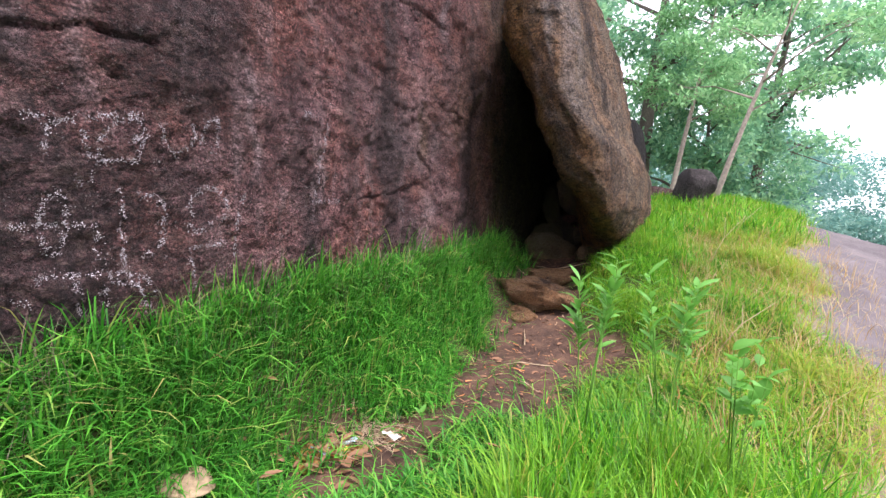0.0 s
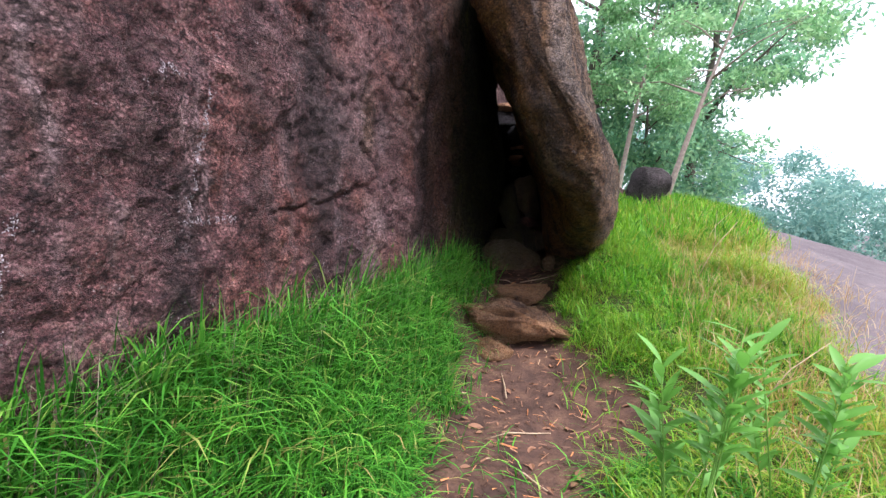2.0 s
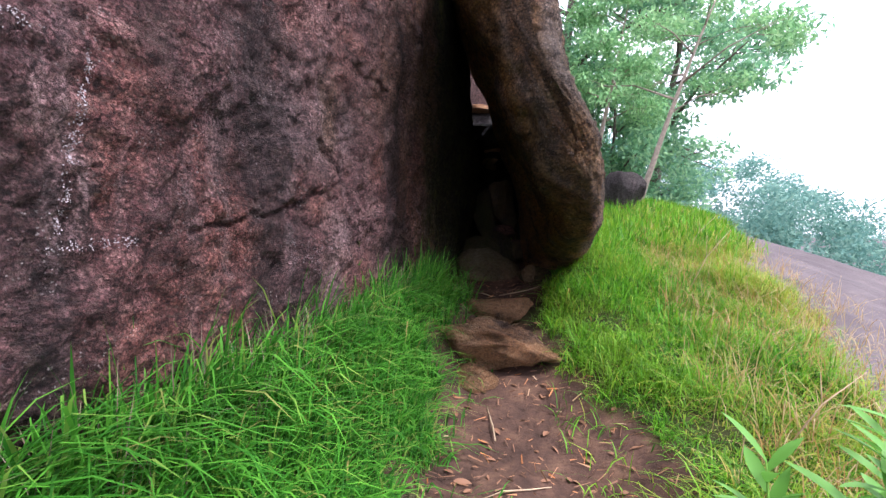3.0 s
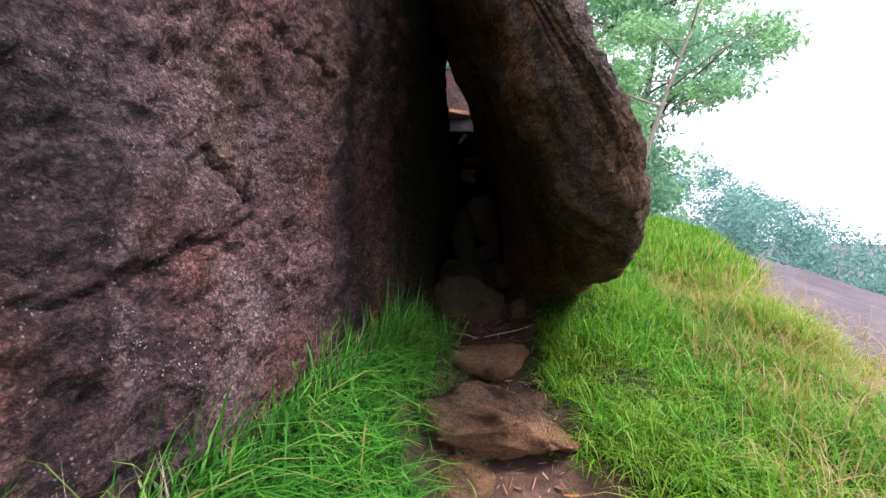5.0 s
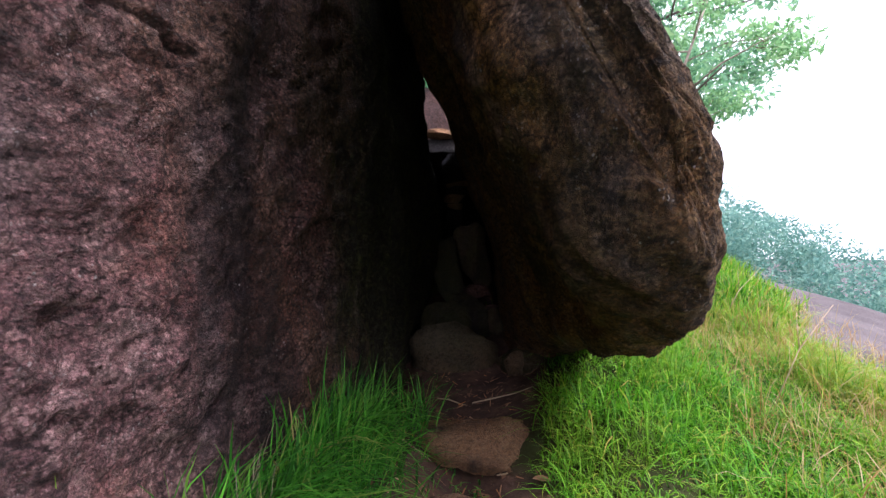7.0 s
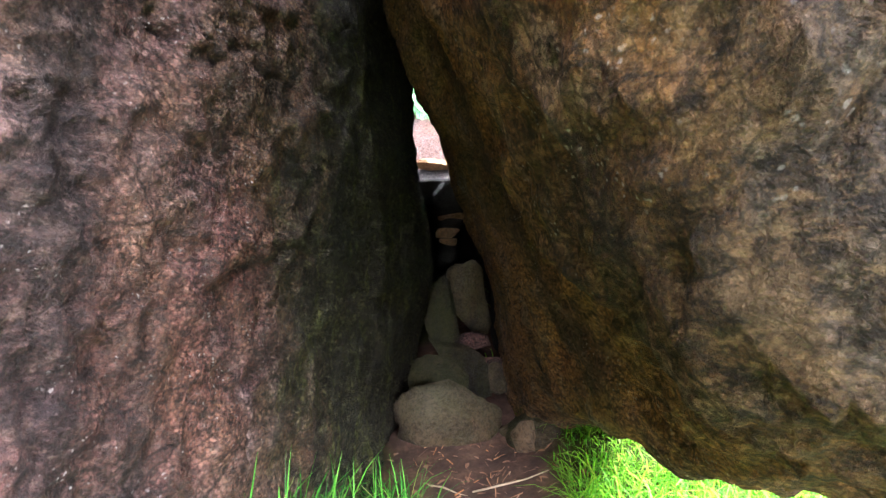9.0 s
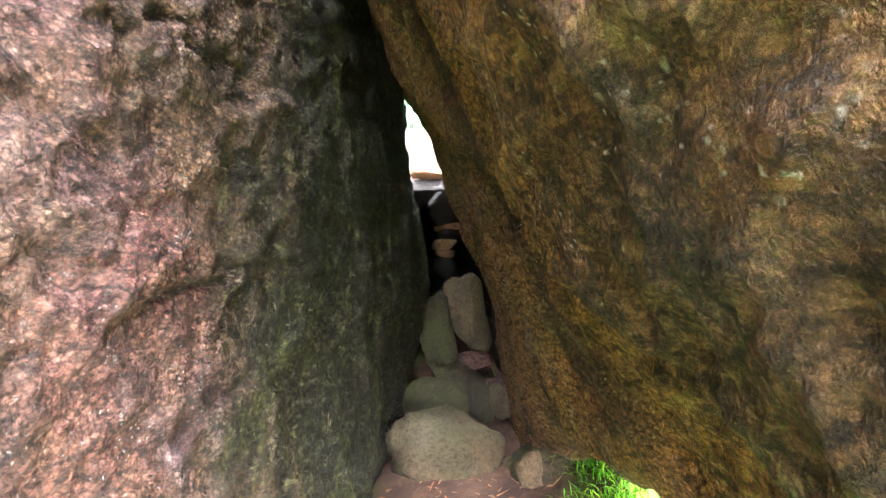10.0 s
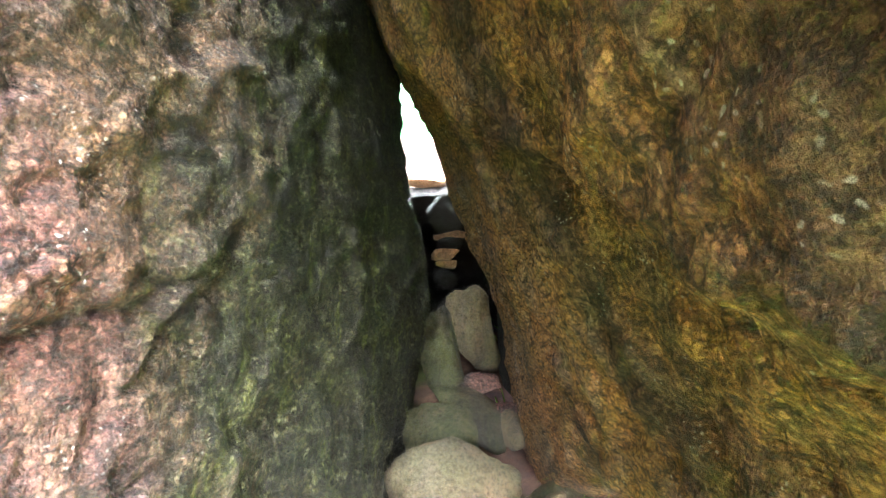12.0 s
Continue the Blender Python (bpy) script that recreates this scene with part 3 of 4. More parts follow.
def boulder_loop(s, steps=500):
    """One upright cut through the boulder at s, as (r, z)."""
    k = (1 - min(0.999, max(0.0, (5.68 - s) / 0.415)) ** 3) ** (1 / 2.4)
    zb = float(np.interp(s, [5.2, 5.5, 5.75, 6.0, 6.5, 7.0, 8.0, 8.8, 9.6], [1.93, 1.82, 1.7, 1.62, 1.5, 1.42, 1.22, 0.82, 0.6])) + (1 - k) * 0.3
    zt = float(np.interp(s, [5.2, 6.0, 6.8, 7.6, 9, 11.5], [3.95, 4.1, 4.6, 5.3, 5.4, 4.4]))
    loop = []
    for i in range(steps):
        a = math.tau * i / steps
        ca, sa = math.cos(a), math.sin(a)
        x = math.copysign(abs(ca) ** 0.45, ca)
        y = math.copysign(abs(sa) ** 0.36, sa)
        z = (zb + zt) / 2 + y * (zt - zb) / 2
        ri, ro = inner_r(s, z), outer_r(s, z)
        mid, half = (ri + ro) / 2 + 0.06 * (1 - k), max(0.12, (ro - ri) / 2) * k
        loop.append((mid + half * x, z))
    return loop


def leaning_rock():
    rings = []
    ss = np.r_[5.27, 5.275, 5.285, 5.3, 5.33, np.arange(5.36, 7.8, 0.024), np.arange(7.8, 9.6, 0.05), 9.7, 9.9, 10.0]
    for s in ss:
        loop = resample(boulder_loop(s), 330)
        rings.append([W(s, a, b) for a, b in loop])
    bm = sheet(rings)
    displace(bm, lambda p: rough_stone(p, 0.05, 9.0))
    ob = part("leaning_boulder", bm, ROCK_LEAN)
    co = np.zeros(len(ob.data.vertices) * 3)
    ob.data.vertices.foreach_get("co", co)
    co = co.reshape(-1, 3)
    vs, vr = plan(co[:, 0], co[:, 1])
    mid = np.array([(inner_r(a, b) * 0.2 + outer_r(a, b) * 0.8) for a, b in zip(vs, co[:, 2])])
    dry = smooth(0.1, -0.1, vr - mid + 0.05 * np.sin(7 * co[:, 2] + 5 * vs)) * smooth(5.2, 5.28, vs)
    out = vr - np.array([outer_r(a, b) for a, b in zip(vs, co[:, 2])])
    wash = np.zeros(len(vs))
    for c0, w, k in ((-0.02, 0.05, 0.6), (-0.16, 0.03, 0.7), (-0.3, 0.04, 0.5), (0.1, 0.04, 0.6)):
        wash = np.maximum(wash, k * np.exp(-((out - c0 + 0.05 * np.sin(3 * co[:, 2])) / w) ** 2) * smooth(2.2, 2.7, co[:, 2]) * smooth(6.4, 5.9, vs))
    # front end grows darker towards the bottom, with a wavy edge
    darkening = 0.5 * smooth(2.7, 2.2, co[:, 2] + 0.2 * np.sin(9 * vr) + 0.1 * np.sin(17 * co[:, 2] + 11 * vr)) * smooth(6.3, 5.9, vs)
    # shade at the lip of the ledge, painted as a dark band
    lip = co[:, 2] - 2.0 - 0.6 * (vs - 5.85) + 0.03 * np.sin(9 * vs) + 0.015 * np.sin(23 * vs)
    darkening = np.maximum(darkening, 0.75 * np.exp(-(lip / 0.035) ** 2) * dry * smooth(5.6, 5.9, vs) * smooth(7.4, 6.8, vs))
    for key, mask in (("sheltered", dry), ("wash", wash), ("darkening", darkening)):
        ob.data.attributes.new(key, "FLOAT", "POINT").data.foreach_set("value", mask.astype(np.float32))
    return tagged(ob, "tall brown granite boulder with ochre stains leaning against the rock face", "boulder")


leaning_boulder = leaning_rock()

# ---- stones of the path and the cleft ----
stone("stepping_stone", 6.3, 0.72, 0.22, (0.42, 0.5, 0.23), 3, SANDSTONE, "flat sandy brown stepping stone on the trodden path", 20, (-4, 5), 12, 0.26, sub=6, box=0.38)
stone("stepping_stone", 5.92, 0.62, 0.2, (0.26, 0.34, 0.11), 5, SANDSTONE, "low cracked sandstone slab in front of the stepping stone", -12, (4, -4), 10, 0.24, sub=5, box=0.38)
stone("flat_stone", 7.2, 0.58, 0.5, (0.32, 0.36, 0.13), 8, SANDSTONE, "flat sandy stone set across the cave path", 5, (-3, 3), 10, 0.22, sub=5, box=0.4)
stone("small_stone", 7.4, 0.1, 0.57, (0.12, 0.13, 0.1), 12, FAR_ROCK, "small dark stone beside the flat stone", 0, (0, 0), 7)
stone("small_stone", 6.75, 0.3, 0.42, (0.14, 0.12, 0.09), 14, FAR_ROCK, "dark flat stone in the grass beside the step", 30, (0, 0), 7)
stone("round_boulder", 8.72, 0.2, 0.73, (0.33, 0.45, 0.245), 22, STONE, "rounded tan boulder blocking the foot of the cleft", 8, (0, 3), 8, 0.13, sub=5)
stone("mossy_boulder", 9.05, 0.04, 0.95, (0.26, 0.27, 0.21), 26, MOSSY, "mossy greenish boulder behind the round one", 20, (0, 8), 6, 0.16, sub=5)
stone("mossy_slab", 9.2, 0.25, 0.98, (0.2, 0.4, 0.16), 28, MOSSY, "long mossy slab sloping down across the boulders", 0, (36, 0), 6, 0.14, sub=5)
stone("side_stone", 9.1, 0.6, 1.05, (0.1, 0.09, 0.14), 31, STONE, "angular stone beside the mossy boulder", 40, (0, 20), 7)
stone("dark_stone", 8.55, 0.95, 0.82, (0.22, 0.27, 0.13), 32, MOSSY, "dark mossy stone under the foot of the leaning boulder", 10, (-12, 0), 6)
stone("side_stone", 8.35, 0.83, 0.82, (0.12, 0.11, 0.12), 33, STONE, "angular tan stone on the cave floor", 30, (0, 15), 8)
stone("side_stone", 8.55, 0.7, 0.86, (0.06, 0.06, 0.05), 34, STONE, "small rounded stone on the cave floor", 70, (0, 0), 6, sub=3)
stone("upright_slab", 9.3, -0.02, 1.42, (0.12, 0.165, 0.33), 36, MOSSY, "greenish slab of stone standing upright in the cleft", 0, (-12, 4), 6, 0.1, sub=5, box=0.3)
stone("upright_stone", 9.62, 0.26, 1.5, (0.15, 0.185, 0.4), 45, STONE, "grey-brown stone standing upright in the cleft", 20, (-13, -4), 7, 0.12, sub=5, box=0.35)
stone("red_stone", 9.42, 0.32, 1.38, (0.12, 0.16, 0.09), 41, RED_ROCK, "reddish stone wedged low in the cleft", 0)
stone("red_stone", 9.3, 0.52, 1.2, (0.1, 0.12, 0.07), 43, RED_ROCK, "reddish stone among dead leaves in the cleft", 30)
for k, (s, r, z, w, h) in enumerate(((9.9, -0.03, 2.26, 0.13, 0.1), (9.9, -0.03, 2.46, 0.1, 0.04), (9.9, -0.03, 2.54, 0.13, 0.05), (9.9, 0.01, 2.64, 0.12, 0.05), (9.9, 0.02, 2.74, 0.13, 0.035), (9.95, -0.08, 2.81, 0.2, 0.2))):
    stone("wedged_stone", s, r, z, (0.14, w, h), 50 + k, SANDSTONE if k in (1, 2, 4) else SHADED_ROCK, "flat stone wedged in a column in the cleft", 12 * k, (0, 4), 6, 0.1, "column of wedged stones", 3, 0.45)
# four blocks added to seal a hollow from the sky, so it stays dark
stone("rubble_stone", 12.3, -0.4, 0.9, (0.35, 1.5, 1.25), 63, SHADED_ROCK, "added block closing the back of the cleft, coloured near black for shade", 0, (0, 0), 0, 0.04, box=0.4)
stone("rubble_stone", 11.15, -1.35, 0.9, (0.95, 0.55, 1.3), 64, SHADED_ROCK, "added near-black block keeping light out of the back of the cleft", 0, (0, 0), 0, 0.04, box=0.4)
stone("rubble_stone", 11.05, 0.9, 0.9, (1.15, 0.5, 1.3), 65, SHADED_ROCK, "added near-black block keeping light out of the far side of the cleft", 0, (0, 0), 0, 0.04, box=0.4)
stone("cap_stone", 11.2, -0.3, 3.06, (1.1, 1.1, 0.13), 67, SHADED_ROCK, "added near-black slab keeping the sky off the back of the cleft", 0, (0, -8), 0, 0.04, box=0.4)
stone("rubble_stone", 13.0, -0.8, 0.9, (0.4, 1.4, 1.61), 68, FAR_ROCK, "tall grey stone behind the cleft", 0, (0, 0), 0, 0.04, box=0.6)
stone("pale_stone", 12.8, -0.82, 4.04, (0.28, 0.36, 0.09), 60, SANDSTONE, "pale flat stone at the foot of the cleft's skylight", 0, (0, 0), 5)
stone("red_boulder", 16.0, -1.9, 1.6, (0.9, 1.7, 2.2), 66, RED_ROCK, "reddish boulder beyond the cleft under the trees", 0, (0, 0), 5, 0.1)
stone("grey_boulder", 13.3, 2.35, 1.7, (0.6, 0.38, 0.55), 70, FAR_ROCK, "grey boulder in the grass beside the young tree", 15, (0, 0), 5)
stone("pink_stone", 14.5, 1.5, 1.9, (0.3, 0.35, 0.25), 73, RED_ROCK, "pinkish stone in the grass behind the leaning boulder", 0)
stone("buried_stone", 1.86, 0.47, float(ground_height(1.86, 0.47)) - 0.0, (0.11, 0.14, 0.05), 76, PALE, "pale stone half sunk in the grass", 10)
stone("mossy_pebble", 4.35, 0.62, float(ground_height(4.35, 0.62)) - 0.03, (0.1, 0.08, 0.07), 79, STONE, "mossy pebble at the edge of the path", 0, sub=3)


# ---- grass ----
def blades(name, s, r, height, width, lean, seed, mat, label, droop=0.5):
    rng = np.random.default_rng(seed)
    n = len(s)
    bx = np.c_[DS[0] * s + DR[0] * (r + OFF), DS[1] * s + DR[1] * (r + OFF), ground_height(s, r) - 0.015]
    a = rng.uniform(0, math.tau, n)
    d = np.c_[np.cos(a), np.sin(a), np.zeros(n)]
    side = np.c_[-np.sin(a + rng.normal(0, 0.5, n)), np.cos(a), np.zeros(n)]
    side /= np.linalg.norm(side, axis=1)[:, None]
    up = np.array([0, 0, 1.0])
    h, w, k = height[:, None], width[:, None] / 2, lean[:, None]
    rows = []
    for f, wf in ((0.0, 0.8), (0.4, 1.0), (0.75, 0.7), (1.0, 0.0)):
        c = bx + h * (d * k * f ** 1.7 + up * f * (1 - droop * k * f * f * 0.8))
        rows += [c - side * w * wf, c + side * w * wf] if wf else [c]
    v = np.stack(rows, axis=1).reshape(-1, 3)
    f = []
    for i in range(n):
        o = 7 * i
        f += [(o, o + 1, o + 3, o + 2), (o + 2, o + 3, o + 5, o + 4), (o + 4, o + 5, o + 6)]
    return tagged(raw(name, v, f, mat), label, "grass", kind="stuff")


def tufted(rng, n, s0, s1, r0, r1, per=9, spread_=0.06):
    m = max(1, n // per)
    cs, cr = rng.uniform(s0, s1, m), rng.uniform(r0, r1, m)
    i = rng.integers(0, m, n)
    return cs[i] + rng.normal(0, spread_, n), cr[i] + rng.normal(0, spread_, n), i


def keep(s, r, rng):
    free = dirt_mask(s, r) * 0.97 + slab_mask(s, r)
    heap = np.exp(-((s - 2.75) / 0.42) ** 4 - ((r - 0.6) / 0.28) ** 4)
    return rng.uniform(0, 1, len(s)) > np.maximum(free, 0.96 * heap)


rng = np.random.default_rng(5)
# deep grass on the bank along the rock face
s, r, i = tufted(rng, 72000, -1.0, 7.3, 0.0, 0.7, 16, 0.05)
tuft = rng.uniform(0.5, 1.35, 200000)[i]
ok = keep(s, r, rng) & (r > -0.12)
s, r, tuft = s[ok], r[ok], tuft[ok]
h = rng.uniform(0.09, 0.3, len(s)) * tuft * np.interp(s, [0, 2, 5.2, 6.4, 7.3], [1, 1.05, 1.3, 1.1, 0.7]) * np.interp(r, [0, 0.15, 0.35, 0.7], [1.3, 1.05, 0.85, 0.65])
blades("bank_grass", s, r, h, rng.uniform(0.005, 0.014, len(s)), rng.uniform(0.1, 1.5, len(s)), 6, GRASS_DEEP, "long deep green grass on the bank along the rock face", 0.62)
# low grass on the near ground
s, r, i = tufted(rng, 34000, -1.0, 4.5, 0.5, 2.4, 12, 0.06)
ok = keep(s, r, rng)
s, r = s[ok], r[ok]
blades("low_grass", s, r, rng.uniform(0.06, 0.24, len(s)), rng.uniform(0.005, 0.014, len(s)), rng.uniform(0.3, 1.8, len(s)), 7, GRASS_DEEP, "low green grass beside the trodden path", 0.6)
# meadow on the sunny bank: green near the path, bleached towards the rock slab
s, r, i = tufted(rng, 130000, 0.2, 10.5, 1.1, 4.4, 9, 0.06)
tuft = rng.uniform(0.45, 1.5, 200000)[i]
ok = keep(s, r, rng) & (r > np.interp(s, [0, 4, 6, 7, 9], [1.6, 1.6, 1.2, 0.95, 0.85]))
swell = 0.8 + 0.3 * np.sin(2.7 * s + 1.3 * r) * np.sin(3.1 * r - 1.1 * s) + 0.2 * np.sin(6.1 * s + 4.7 * r)
h = rng.uniform(0.08, 0.3, len(s)) * tuft * swell * np.interp(s, [0, 2.6, 3.6, 5, 10], [1.5, 1.6, 1.1, 1, 1.3])
bleach = rng.uniform(0, 1, len(s)) < smooth(4.0, 6.6, s + 0.5 * r) * smooth(2.2, 4.0, r + 0.5 * np.sin(1.3 * s + 0.7 * r) + 0.25 * (tuft - 1)) * 0.75
for name, mask, mat, label in (("meadow_grass", ok & ~bleach, GRASS_SUN, "bright green meadow grass on the bank beside the path"), ("bleached_grass", ok & bleach, GRASS_BLEACHED, "yellow sun-bleached grass on the open bank")):
    n = int(mask.sum())
    blades(name, s[mask], r[mask], h[mask] * 0.85, rng.uniform(0.003, 0.01, n), rng.uniform(0.2, 1.8, n), 8, mat, label, 0.6)
s, r, i = tufted(rng, 40000, 9.5, 20, 0.3, 5.5, 14, 0.12)
ok = keep(s, r, rng)
s, r = s[ok], r[ok]
blades("far_meadow_grass", s, r, rng.uniform(0.15, 0.45, len(s)), rng.uniform(0.01, 0.022, len(s)), rng.uniform(0.1, 0.9, len(s)), 9, GRASS_SUN, "yellow-green meadow grass under the trees")
# tall grass round the saplings
s, r, i = tufted(rng, 5200, 1.6, 3.3, 1.75, 2.95, 14, 0.07)
blades("tall_grass", s, r, rng.uniform(0.3, 0.68, len(s)), rng.uniform(0.004, 0.01, len(s)), rng.uniform(0.1, 0.9, len(s)), 15, GRASS_SUN, "tall bright green grass round the young saplings")
# dry stalks at the meadow's edge
s, r, i = tufted(rng, 10000, 3.4, 14, 2.3, 4.5, 7, 0.1)
ok = keep(s, r, rng) | (rng.uniform(0, 1, len(s)) < 0.25)
s, r = s[ok], r[ok]
blades("dry_grass", s, r, rng.uniform(0.1, 0.42, len(s)), rng.uniform(0.003, 0.007, len(s)), rng.uniform(0.1, 1.4, len(s)), 10, GRASS_DRY, "dry straw-coloured grass stalks along the rock slab")


# thin tufts at the foot of the rock in the cleft
s, r, i = tufted(rng, 620, 5.8, 7.4, 0.0, 0.26, 24, 0.05)
blades("grass_tufts", s, r, rng.uniform(0.18, 0.58, len(s)), rng.uniform(0.004, 0.01, len(s)), rng.uniform(0.1, 0.9, len(s)), 16, GRASS_DEEP, "thin green grass tufts at the foot of the cleft wall")
# brown weed stems standing against the rock
s, r, i = tufted(rng, 800, 0.8, 5.6, 0.02, 0.2, 9, 0.05)
blades("dry_weeds", s, r, rng.uniform(0.25, 0.5, len(s)), rng.uniform(0.002, 0.0045, len(s)), rng.uniform(0.1, 0.9, len(s)), 13, WEED, "thin brown dry weed stems along the foot of the rock face")


def straw(n, seed):
    """Cut stalks and bits of leaf lying flat on the soil."""
    g = np.random.default_rng(seed)
    s, r = g.uniform(1.8, 8.6, n * 3), g.uniform(0.0, 2.2, n * 3)
    ok = g.uniform(0, 1, n * 3) < dirt_mask(s, r)
    s, r = s[ok][:n], r[ok][:n]
    n = len(s)
    a, ln, w = g.uniform(0, math.tau, n), g.uniform(0.02, 0.11, n), g.uniform(0.001, 0.004, n)
    rows = []
    for e, k in ((-0.5, -1), (0.5, -1), (0.5, 1), (-0.5, 1)):
        ss = s + ln * e * np.cos(a) - k * w * np.sin(a)
        rr = r + ln * e * np.sin(a) + k * w * np.cos(a)
        rows.append(np.c_[DS[0] * ss + DR[0] * (rr + OFF), DS[1] * ss + DR[1] * (rr + OFF), ground_height(ss, rr) + 0.016 + g.uniform(0, 0.012, n)])
    v = np.stack(rows, axis=1).reshape(-1, 3)
    return tagged(raw("straw_litter", v, [(4 * k, 4 * k + 1, 4 * k + 2, 4 * k + 3) for k in range(n)], LEAF_DEAD), "bits of straw and dead leaf strewn over the path", "litter", kind="stuff")


straw(1000, 21)


# ---- leaves ----
def leaf_shape(length, width, fold=0.25, curl=0.2, steps=5):
    """One leaf along +x from its stalk, folded along the midrib."""
    v, f = [], []
    for i in range(steps + 1):
        t = i / steps
        w = width / 2 * math.sin(math.pi * min(1, t * 0.94 + 0.05)) ** 0.8
        z = -curl * length * t * t
        v += [(t * length, -w, z + fold * w), (t * length, 0, z), (t * length, w, z + fold * w)]
    for i in range(steps):
        a = 3 * i
        f += [(a, a + 3, a + 4, a + 1), (a + 1, a + 4, a + 5, a + 2)]
    return v, f


def leaf_cloud(name, centres, radii, count, size, mat, seed, parent, squash=0.7, label=""):
    """Many small leaves gathered in clumps."""
    rng = np.random.default_rng(seed)
    centres, radii = np.array(centres), np.array(radii)
    pick = rng.choice(len(centres), count, p=radii ** 2 / np.sum(radii ** 2))
    d = rng.normal(0, 1, (count, 3))
    d /= np.linalg.norm(d, axis=1)[:, None]
    p = centres[pick] + d * radii[pick][:, None] * (rng.uniform(0.25, 1.0, (count, 1)) ** 0.6) * np.array([1, 1, squash])
    a = rng.normal(0, 1, (count, 3)) + np.array([0, 0, -0.35])
    a /= np.linalg.norm(a, axis=1)[:, None]
    b = np.cross(a, rng.normal(0, 1, (count, 3)))
    b /= np.linalg.norm(b, axis=1)[:, None]
    l = size * rng.uniform(0.6, 1.3, (count, 1))
    v = np.stack([p, p + a * l * 0.5 + b * l * 0.2, p + a * l, p + a * l * 0.5 - b * l * 0.2], axis=1).reshape(-1, 3)
    f = [(4 * i, 4 * i + 1, 4 * i + 2, 4 * i + 3) for i in range(count)]
    ob = raw(name, v, f, mat, parent, True)
    if label:
        ob["label"] = label
    return ob


def tree(name, s, r, height, lean, trunk_r, crown_from, spread_, clumps, clump_r, leaves, leaf, mat, bark, seed, label, squash=0.6, limbs=7):
    rng = random.Random(seed)
    z0 = float(ground_height(s, r)) - 0.1
    root = new(name)
    root.location = W(s, r, z0)
    leanv = Vector((DS[0] * lean[0] + DR[0] * lean[1], DS[1] * lean[0] + DR[1] * lean[1], 0))

    def axis(t):
        return leanv * t + Vector((0.12 * math.sin(4 * t + seed), 0.12 * math.cos(3 * t + seed) - 0.12 * math.cos(seed), 0)) * height * 0.12 + Vector((0, 0, height * t))
    tubes = [tube([axis(k / 10) for k in range(11)], [trunk_r * (1.15 - 0.95 * k / 10) for k in range(11)], 9)]
    centres, radii = [], []
    for k in range(limbs):
        t = crown_from + (0.95 - crown_from) * (k + rng.random()) / limbs
        a = k * 2.4 + rng.uniform(-0.5, 0.5)
        ln = spread_ * (1.1 - 0.55 * (t - crown_from) / (1 - crown_from)) * rng.uniform(0.7, 1.1)
        st = axis(t)
        end = st + Vector((math.cos(a) * ln, math.sin(a) * ln, ln * rng.uniform(0.1, 0.6)))
        mid = (st + end) / 2 + Vector((0, 0, ln * 0.08))
        rad = trunk_r * (1.1 - t) * 0.6 + 0.01
        tubes.append(tube([st, mid, end], [rad, rad * 0.6, rad * 0.2], 6))
        for q in range(max(1, clumps // limbs)):
            f = rng.uniform(0.45, 1.1)
            off = Vector((rng.uniform(-1, 1), rng.uniform(-1, 1), rng.uniform(-0.6, 0.7))) * ln * 0.32
            c = st.lerp(end, f) + off
            centres.append(tuple(c))
            radii.append(clump_r * rng.uniform(0.5, 1.2))
            tubes.append(tube([st.lerp(end, f * 0.8), st.lerp(end, f * 0.9) + off * 0.6, c], [rad * 0.3, rad * 0.2, rad * 0.08], 4))
    part("trunk", merge(tubes), bark, root)
    leaf_cloud("crown", centres, radii, leaves, leaf, mat, seed, root, squash)
    return tagged(root, label, "tree")


tree("young_tree", 14.2, 2.75, 5.2, (0.1, 1.6), 0.07, 0.45, 1.9, 40, 0.42, 2900, 0.15, LEAF_YOUNG_HAZED, BARK, 3, "slender young tree with a pale leaning trunk and airy crown", 0.5, 9)
tree("slim_tree", 17.0, 1.75, 6.5, (0.2, 0.8), 0.08, 0.4, 1.8, 42, 0.7, 7000, 0.16, LEAF_YOUNG_HAZED, BARK, 11, "slim pale-barked tree with light green leaves", 0.6, 8)
tree("spreading_tree", 21.0, 0.5, 12.0, (0.0, 0.5), 0.3, 0.3, 6.0, 110, 1.3, 20000, 0.28, LEAF_TREE_HAZED, BARK_DARK, 17, "large spreading tree with dense dark green crown", 0.55, 12)
tree("spreading_tree", 24.0, 4.5, 10.5, (0.0, 1.0), 0.24, 0.3, 5.0, 90, 1.2, 15000, 0.28, LEAF_TREE_HAZED, BARK_DARK, 23, "large spreading tree behind the young tree", 0.5, 11)
tree("bushy_tree", 19.5, -3.2, 9.0, (0.0, 0.0), 0.2, 0.15, 4.2, 80, 1.2, 16000, 0.26, LEAF_TREE_HAZED, BARK_DARK, 29, "bushy green tree behind the boulders", 0.8, 10)
tree("bushy_tree", 22.0, 2.6, 5.0, (0.0, 0.0), 0.14, 0.1, 2.8, 60, 0.9, 12000, 0.24, LEAF_TREE_HAZED, BARK_DARK, 31, "low bushy tree at the meadow's far edge", 0.8, 10)


